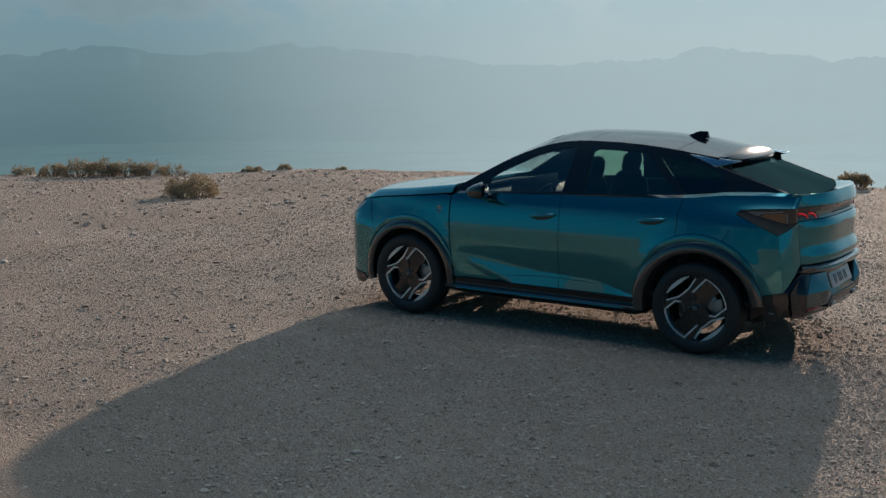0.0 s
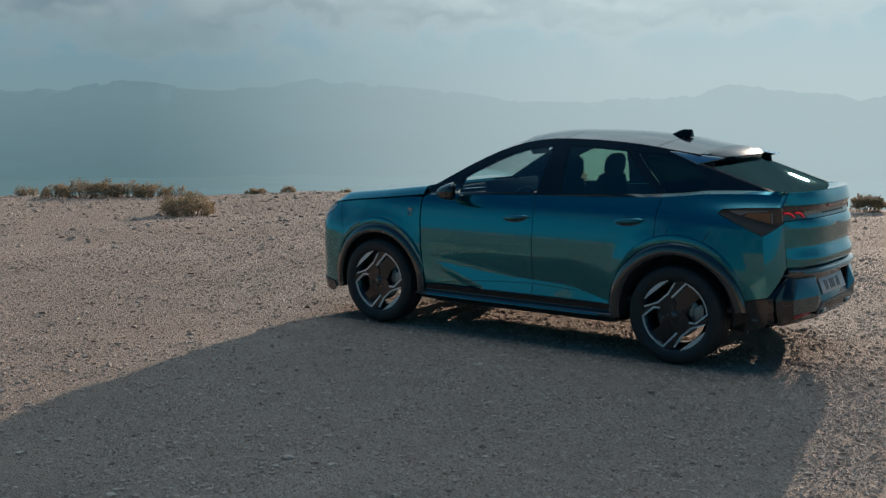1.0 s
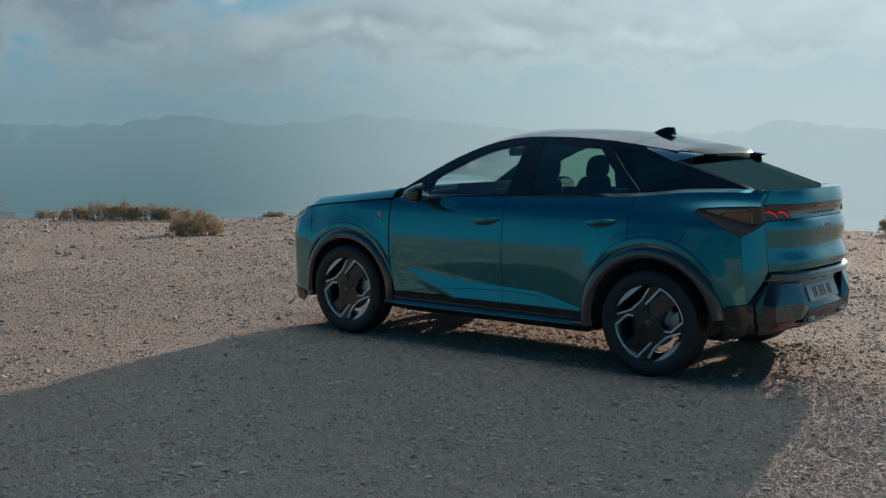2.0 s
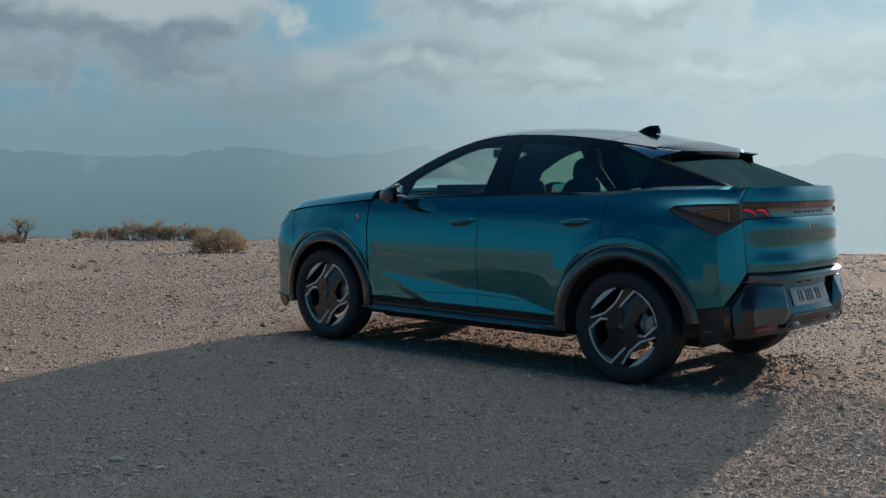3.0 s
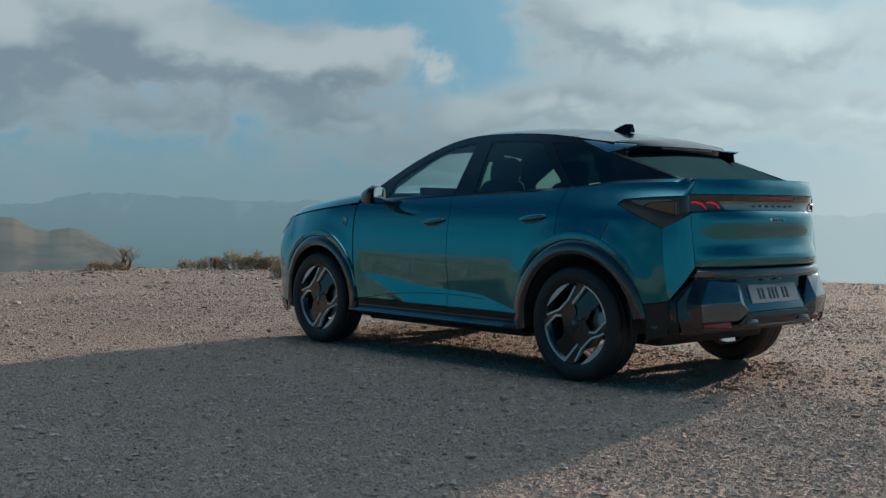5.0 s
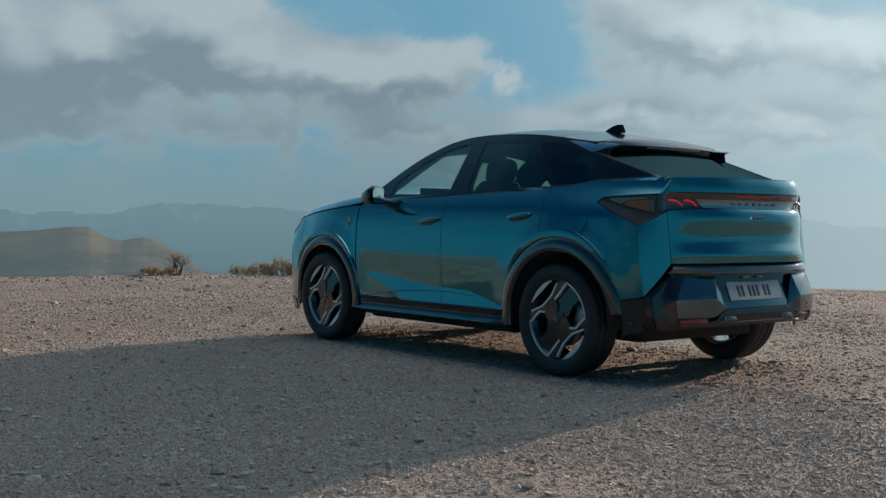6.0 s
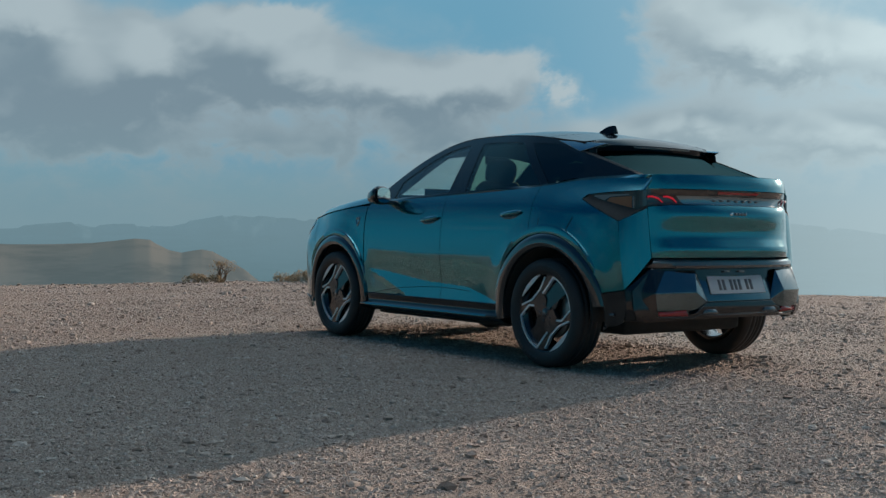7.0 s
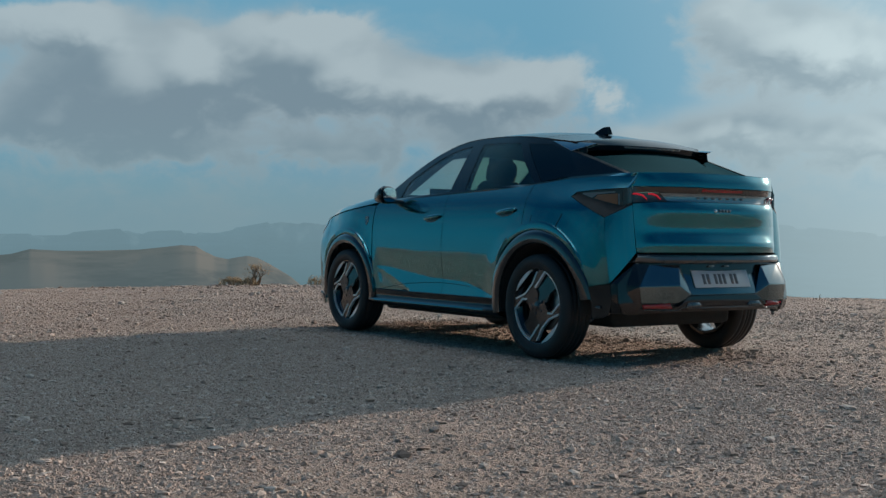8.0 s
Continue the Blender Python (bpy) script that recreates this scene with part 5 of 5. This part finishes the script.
valance = hull([(-0.872, 0.31, 0.458), (-0.872, -0.31, 0.458), (-0.868, 0.42, 0.39), (-0.868, -0.42, 0.39), (-0.80, 0.42, 0.39), (-0.80, -0.42, 0.39), (-0.80, 0.31, 0.458), (-0.80, -0.31, 0.458)], 0.004)
part("valance", valance, M_BLACK, bumper)


def plate_point(y, z, d=0.0):
    t = (0.66 - z) / 0.198
    return (-0.792 - 0.076 * t - 0.006 - d, y, z)


def plate_slab(y0, y1, z0, z1, d0, d1, bevel=0.0):
    pts = [plate_point(y, z, d) for d in (d0, d1) for y, z in ((y0, z0), (y1, z0), (y1, z1), (y0, z1))]
    return solid(pts, [(0, 1, 2, 3), (4, 5, 6, 7), (0, 1, 5, 4), (1, 2, 6, 5), (2, 3, 7, 6), (3, 0, 4, 7)], bevel, 1)


plate = part("number_plate", plate_slab(-0.26, 0.26, 0.510, 0.622, -0.002, 0.006, 0.001), M_PLATE, bumper, "white registration plate")
for y in (0.165, 0.125, 0.055, 0.015, -0.025, -0.095, -0.135):
    part("plate_mark", plate_slab(y - 0.013, y + 0.013, 0.532, 0.598, 0.005, 0.0075), M_INK, plate)
for y in (0.085, -0.055):
    bm = bmesh.new()
    box(bm, -0.845, -0.815, y - 0.012, y + 0.012, 0.646, 0.656, 0.002, 1)
    part("plate_lamp", bm, M_LENS, bumper, "small plate lamp")
trim = [(0.70, 0.50), (0.672, 0.42), (0.655, 0.372), (0.42, 0.364), (0.375, 0.385), (0.20, 0.378), (-0.20, 0.378), (-0.375, 0.385), (-0.42, 0.364), (-0.655, 0.372), (-0.672, 0.42), (-0.70, 0.50)]
part("chrome_line", tube([(bumper_x(y, z) - 0.012 - (0.016 if abs(y) < 0.43 else 0), y, z) for y, z in trim], 0.0035, 6), M_STEEL, bumper, "thin bright line")
for s in (1, -1):
    part("rear_fog_lamp", hull([(bumper_x(y, z) - d, s * y, z) for d in (0.0, 0.011) for y, z in ((0.44, 0.374), (0.648, 0.378), (0.655, 0.402), (0.46, 0.412))], 0.002, 1), M_RED, bumper, "dark red fog lamp")
    part("exhaust_trim", hull([(-0.868 - d, s * y, z) for d in (0.0, 0.008) for y, z in ((0.21, 0.388), (0.36, 0.388), (0.33, 0.416), (0.24, 0.416))], 0.002, 1), M_STEEL, bumper, "dark bright finisher")
    bm = bmesh.new()
    box(bm, -0.60, -0.53, s * (side_y(-0.565, 0.38) + 0.004) - 0.003, s * (side_y(-0.565, 0.38) + 0.004) + 0.003, 0.372, 0.39, 0.002, 1)
    part("side_reflector", bm, M_STEEL, bumper, "small side reflector")


# underbody and wheel houses
def underbody():
    bm = bmesh.new()
    box(bm, -0.40, 3.40, -0.56, 0.56, 0.225, 0.42, 0.04)
    box(bm, 0.52, 2.22, -0.80, 0.80, 0.225, 0.40, 0.03)
    box(bm, -0.70, -0.38, -0.45, 0.45, 0.385, 0.46, 0.03)
    return bm


part("underbody", underbody(), M_UNDER, car)


def liner(cx):
    rows = [[(x, y, z) for x, z in arc(cx, HUB_Z, 0.445, -6, 184, 24)] for y in (0.895, 0.58)]
    rows.append([(cx + (x - cx) * 0.1, 0.57, z) for x, _, z in rows[-1]])
    return loft(rows, 0.008)


for cx in (0.0, WHEELBASE):
    pair_bm("wheel_liner", lambda: liner(cx), [M_UNDER, M_UNDER])


# wheels
def spoke_xz(u, v):
    return (-u * 0.256, v * 0.256)


def prism(poly, y0, y1, dish=0.0):
    bm = bmesh.new()
    a = [bm.verts.new((*spoke_xz(u, v)[:1], y1, spoke_xz(u, v)[1])) for u, v in poly]
    f = bm.faces.new(a)
    r = bmesh.ops.extrude_face_region(bm, geom=[f])
    for e in r["geom"]:
        if isinstance(e, bmesh.types.BMVert):
            e.co.y = y0
    for v in bm.verts:
        v.co.y -= dish * math.hypot(v.co.x, v.co.z)
    bmesh.ops.recalc_face_normals(bm, faces=bm.faces[:])
    for e in bm.edges:
        e.smooth = False
    return bm


def ribbon(line, width, y0, y1):
    """A raised band along a line on the wheel's face."""
    bms = []
    pts = [Vector(p) for p in line]
    left, right = [], []
    for i, p in enumerate(pts):
        d = (pts[min(i + 1, len(pts) - 1)] - pts[max(0, i - 1)]).normalized()
        n = Vector((-d.y, d.x)) * width / 2
        left.append(p + n)
        right.append(p - n)
    return prism([tuple(p) for p in left] + [tuple(p) for p in reversed(right)], y0, y1)


def turn(poly):
    return [(-u, -v) for u, v in poly]


def circle_bit(a0, a1, r, count=8):
    return arc(0, 0, r, a0, a1, count)


ARM = [(-0.01, 0.93), (-0.215, 0.585), (-0.52, 0.315), (-0.94, 0.16), (-0.985, 0.02), (-0.985, -0.13), (-0.5, 0.16), (-0.40, 0.05), (-0.30, -0.12), (0.0, 0.0), (0.02, 0.35), (-0.09, 0.495), (0.30, 0.95), (0.12, 0.985)]
PETAL = [(-0.09, 0.495), (0.32, 0.93), (0.50, 0.86), (0.66, 0.75), (0.80, 0.60), (0.47, 0.36), (0.35, 0.10), (0.20, -0.10), (0.0, 0.0)]
CHORD = [(-0.95, 0.33), (-0.20, 0.98)] + circle_bit(101, 160, 1.0, 8)
CUT_A = [(-0.01, 0.92), (-0.215, 0.585), (-0.52, 0.315), (-0.93, 0.16)]
CUT_B = [(-0.09, 0.495), (0.32, 0.93)] + circle_bit(64, 12, 0.985, 10) + [(0.985, 0.135), (0.64, -0.167), (0.45, -0.167)]
CUT_C = [(-0.915, 0.47), (-0.33, 0.965)]
CUT_D = [(-0.95, 0.37), (-0.215, 0.985)]


def build_wheel(x, y, facing):
    rim = part("wheel", lathe([(0.226, -0.095), (0.256, -0.100), (0.262, -0.09), (0.246, -0.07), (0.222, -0.03), (0.222, 0.03), (0.240, 0.066), (0.254, 0.078), (0.266, 0.086), (0.266, 0.092), (0.258, 0.094), (0.250, 0.080), (0.236, 0.064), (0.214, 0.03), (0.214, -0.03), (0.226, -0.095)]), M_RIM, car, "dark alloy wheel with machined silver edges")
    part("tyre", lathe([(0.256, 0.088), (0.268, 0.104), (0.285, 0.111), (0.305, 0.114), (0.325, 0.112), (0.342, 0.105), (0.353, 0.094), (0.3585, 0.078), (0.360, 0.062), (0.353, 0.060), (0.353, 0.050), (0.3605, 0.048), (0.361, 0.020), (0.353, 0.018), (0.353, 0.008), (0.361, 0.006), (0.361, -0.006), (0.353, -0.008), (0.353, -0.018), (0.361, -0.020), (0.3605, -0.048), (0.353, -0.050), (0.353, -0.060), (0.360, -0.062), (0.3585, -0.078), (0.353, -0.094), (0.342, -0.105), (0.325, -0.112), (0.305, -0.114), (0.285, -0.111), (0.268, -0.104), (0.256, -0.088)], 96), M_TYRE, rim, "black road tyre")
    for k in range(8):
        for turnabout in (0, 180):
            a0 = 100 + turnabout + k * 5.5
            bm = loft([[(r * math.cos(radians(a)), 0.1142 if lift else 0.108, r * math.sin(radians(a))) for a in np.linspace(a0, a0 + 3.4, 4)] for r, lift in ((0.299, 0), (0.300, 1), (0.316, 1), (0.317, 0))], outward=(0, 1, 0))
            part("sidewall_mark", bm, M_SATIN, rim)
    for k in range(2):
        way = turn if k else (lambda p: p)
        part("spoke", prism(way(ARM), 0.045, 0.086), M_RIM, rim)
        part("spoke_plate", prism(way(PETAL), 0.050, 0.085, 0.085), M_BLACK, rim, "gloss black aero plate")
        part("rim_plate", prism(way(CHORD), 0.050, 0.086), M_RIM, rim)
        for cut, w in ((CUT_A, 0.045), (CUT_B, 0.050), (CUT_C, 0.085), (CUT_D, 0.030)):
            part("machined_edge", ribbon(way(cut), w, 0.070, 0.0905), M_CUT, rim, "machined silver edge")
    part("hub", lathe([(0.0, 0.0875), (0.030, 0.0875), (0.036, 0.084), (0.040, 0.06), (0.05, 0.03), (0.0, 0.03)], 24), M_RIM, rim)
    part("hub_cap", lathe([(0.0, 0.094), (0.018, 0.093), (0.022, 0.089), (0.022, 0.08), (0.0, 0.08)], 20), M_STEEL, rim, "grey hub cap")
    for k in range(5):
        a = 2 * math.pi * k / 5
        bm = lathe([(0.0, 0.089), (0.008, 0.089), (0.010, 0.086), (0.010, 0.07), (0.0, 0.07)], 8)
        bmesh.ops.translate(bm, verts=bm.verts[:], vec=(0.055 * math.cos(a), 0, 0.055 * math.sin(a)))
        part("wheel_bolt", bm, M_STEEL, rim)
    part("brake_disc", lathe([(0.05, 0.022), (0.165, 0.022), (0.167, 0.018), (0.167, -0.004), (0.05, -0.004)], 48), M_DISC, rim, "steel brake disc")
    part("brake_caliper", hull([(px, py, pz) for px, pz in ((-0.12, -0.05), (-0.20, -0.06), (-0.205, 0.05), (-0.125, 0.06), (-0.19, 0.095)) for py in (-0.02, 0.042)], 0.008, 2), M_DISC, rim, "grey brake caliper")
    rim.matrix_basis = pose(x, y, HUB_Z + 0.002, 0, 0, 0 if facing > 0 else 180)
    return rim


for wx in (0.0, WHEELBASE):
    build_wheel(wx, 0.812, 1)
    build_wheel(wx, -0.812, -1)


# handles, mirrors, badges
def handle(xa, xb, za, zb):
    cx, cz = (xa + xb) / 2, (za + zb) / 2
    y = side_y(cx, cz)
    bm = bmesh.new()
    bmesh.ops.create_uvsphere(bm, u_segments=20, v_segments=10, radius=1)
    slope = (zb - za) / (xb - xa)
    for v in bm.verts:
        p = v.co.copy()
        k = math.copysign(abs(p.x) ** 0.8, p.x)
        v.co = (cx + k * abs(xb - xa) / 2, y + 0.010 + 0.020 * p.y * (1 - 0.3 * p.x * p.x), cz + p.z * 0.020 + k * abs(xb - xa) / 2 * slope)
    return bm


def cup(xa, xb, za, zb):
    cx, cz = (xa + xb) / 2, (za + zb) / 2
    slope = (zb - za) / (xb - xa)
    rows = []
    for r, d in ((1.0, 0.001), (0.8, 0.003), (0.0, 0.003)):
        row = []
        for i in range(24):
            a = 2 * math.pi * i / 24
            x, z = cx + r * 0.105 * math.cos(a), cz - 0.006 + r * 0.030 * math.sin(a) + r * 0.105 * math.cos(a) * slope
            row.append((x, side_y(x, z) + d, z))
        rows.append(row)
    return loft(rows, outward=(0, 1, 0), closed=True)


for doors, (xa, xb, za, zb) in ((fdoors, (1.238, 1.483, 0.998, 0.972)), (rdoors, (0.266, 0.502, 1.030, 1.006))):
    pair_bm("handle", lambda: handle(xa, xb, za, zb), M_PAINT, "body-coloured door handle", doors)
    pair_bm("handle_cup", lambda: cup(xa, xb, za, zb), M_BLACK, "dark handle recess", doors)


def mirror_housing():
    bm = bmesh.new()
    bmesh.ops.create_uvsphere(bm, u_segments=28, v_segments=16, radius=1)
    for v in bm.verts:
        p = v.co
        sq = lambda c, e: math.copysign(abs(c) ** e, c)
        front = max(0.0, p.x)
        dy = 0.104 * sq(p.y, 0.75)
        v.co = (1.885 + (0.155 * p.x if p.x > 0 else 0.03 * p.x) - 0.40 * dy * (1 - front), 0.995 + 0.104 * sq(p.y, 0.75) * (1 - 0.25 * front), 1.172 + 0.074 * sq(p.z, 0.75) * (1 - 0.25 * front) - 0.02 * front)
    return bm


def mirror_glass():
    rows = []
    for r in (1.0, 0.6, 0.0):
        rows.append([(1.8535 - 0.002 * (1 - r), 0.995 + r * 0.086 * math.copysign(abs(math.cos(a)) ** 0.7, math.cos(a)), 1.172 + r * 0.058 * math.copysign(abs(math.sin(a)) ** 0.7, math.sin(a))) for a in [2 * math.pi * i / 32 for i in range(32)]])
    bm = loft(rows, outward=(-1, 0, 0), closed=True)
    bmesh.ops.rotate(bm, verts=bm.verts[:], cent=(1.8535, 0.995, 1.172), matrix=Matrix.Rotation(radians(21.8), 3, "Z"))
    bmesh.ops.translate(bm, verts=bm.verts[:], vec=(-0.012, 0, 0))
    return bm


mirrors = pair_bm("door_mirror", mirror_housing, M_BLACK, "gloss black door mirror", (fdoors[0], fdoors[1]))
pair_bm("mirror_glass", mirror_glass, M_MIRROR, "mirror glass", mirrors)
pair_bm("mirror_foot", lambda: hull([(1.99, 0.83, 1.10), (1.86, 0.83, 1.10), (1.97, 0.83, 1.13), (1.87, 0.83, 1.13), (1.96, 0.96, 1.105), (1.88, 0.96, 1.105), (1.95, 0.96, 1.14), (1.88, 0.96, 1.14)], 0.008), M_BLACK, "", mirrors)


def shield():
    pts = [(-0.026, 0.034), (0.026, 0.034), (0.028, 0.0), (0.016, -0.03), (0.0, -0.042), (-0.016, -0.03), (-0.028, 0.0)]
    rows = [[(2.402 + u * k, side_y(2.402 + u * k, 0.974 + v * k) + d, 0.974 + v * k) for u, v in pts] for k, d in ((1.0, 0.001), (0.92, 0.005), (0.78, 0.005), (0.72, 0.003), (0.0, 0.003))]
    return loft(rows, outward=(0, 1, 0), closed=True)


pair_bm("fender_badge", shield, M_STRIP, "small satin shield badge", fenders)


# cabin
def build_seat(y, x=1.42):
    back = hull([(x - 0.02, y + k * 0.23, 0.62) for k in (-1, 1)] + [(x - 0.14, y + k * 0.27, 0.62) for k in (-1, 1)] + [(x - 0.16, y + k * 0.26, 1.10) for k in (-1, 1)] + [(x - 0.19, y + k * 0.17, 1.28) for k in (-1, 1)] + [(x - 0.30, y + k * 0.16, 1.28) for k in (-1, 1)] + [(x - 0.28, y + k * 0.25, 1.10) for k in (-1, 1)], 0.045, 4)
    seat = part("front_seat", back, M_CLOTH, car, "dark fabric front seat")
    bm = bmesh.new()
    box(bm, x - 0.05, x + 0.48, y - 0.25, y + 0.25, 0.50, 0.66, 0.05, 3)
    part("seat_cushion", bm, M_CLOTH, seat)
    bm = bmesh.new()
    bmesh.ops.create_uvsphere(bm, u_segments=20, v_segments=12, radius=1)
    for v in bm.verts:
        p = v.co
        v.co = (x - 0.265 + 0.062 * p.x - 0.02 * p.z, y + 0.142 * math.copysign(abs(p.y) ** 0.7, p.y), 1.345 + 0.105 * math.copysign(abs(p.z) ** 0.7, p.z))
    part("headrest", bm, M_CLOTH, seat)


build_seat(0.37)
build_seat(-0.37)
rear_back = hull([(x, s * 0.62, z) for x, z in ((0.32, 0.62), (0.20, 0.62), (0.12, 1.17), (0.02, 1.17)) for s in (-1, 1)], 0.04, 3)
rear_seat = part("rear_seat", rear_back, M_CLOTH, car, "dark fabric rear bench")
bm = bmesh.new()
box(bm, 0.28, 0.80, -0.62, 0.62, 0.48, 0.66, 0.05, 3)
part("seat_cushion", bm, M_CLOTH, rear_seat)
for y in (0.40, 0.0, -0.40):
    part("headrest", hull([(x, y + s * 0.12, z) for x, z in ((0.13, 1.19), (0.05, 1.19), (0.11, 1.31), (0.04, 1.31)) for s in (-1, 1)], 0.025, 3), M_CLOTH, rear_seat)
dash = hull([(x, s * 0.70, z) for x, z in ((1.80, 0.70), (1.78, 1.05), (1.86, 1.125), (2.30, 1.10), (2.30, 0.70)) for s in (-1, 1)], 0.03, 2)
dashboard = part("dashboard", dash, M_TRIM, car, "dark dashboard")
part("instrument_screen", hull([(1.83 - d, y, z) for d in (0, 0.015) for y in (0.62, -0.20) for z in (1.10, 1.235)], 0.006, 2), M_SATIN, dashboard, "wide black display screen")
wheel_pts = [(1.66 - 0.075 * math.sin(a), 0.37 + 0.17 * math.cos(a), 1.03 + 0.15 * math.sin(a)) for a in [2 * math.pi * i / 28 for i in range(29)]]
steer = part("steering_wheel", tube(wheel_pts, 0.015, 8), M_SATIN, car, "small dark steering wheel")
part("steering_boss", hull([(1.68 + a, 0.37 + b, 1.03 + c) for a in (0, 0.03) for b in (-0.14, 0.14) for c in (-0.05, 0.03)], 0.01, 2), M_SATIN, steer)
part("interior_mirror", hull([(1.66 + a, b, 1.475 + c) for a in (0, 0.03) for b in (-0.12, 0.12) for c in (-0.033, 0.033)], 0.01, 2), M_SATIN, car, "rear-view mirror")
part("mirror_stalk", tube([(1.68, 0, 1.48), (1.76, 0, 1.47)], 0.022, 8), M_SATIN, car)
floor_bm = bmesh.new()
box(floor_bm, -0.60, 2.32, -0.80, 0.80, 0.40, 0.44, 0.01, 1)
box(floor_bm, -0.64, 0.10, -0.60, 0.60, 0.44, 0.98, 0.04, 2)
part("cabin_floor", floor_bm, M_TRIM, car)
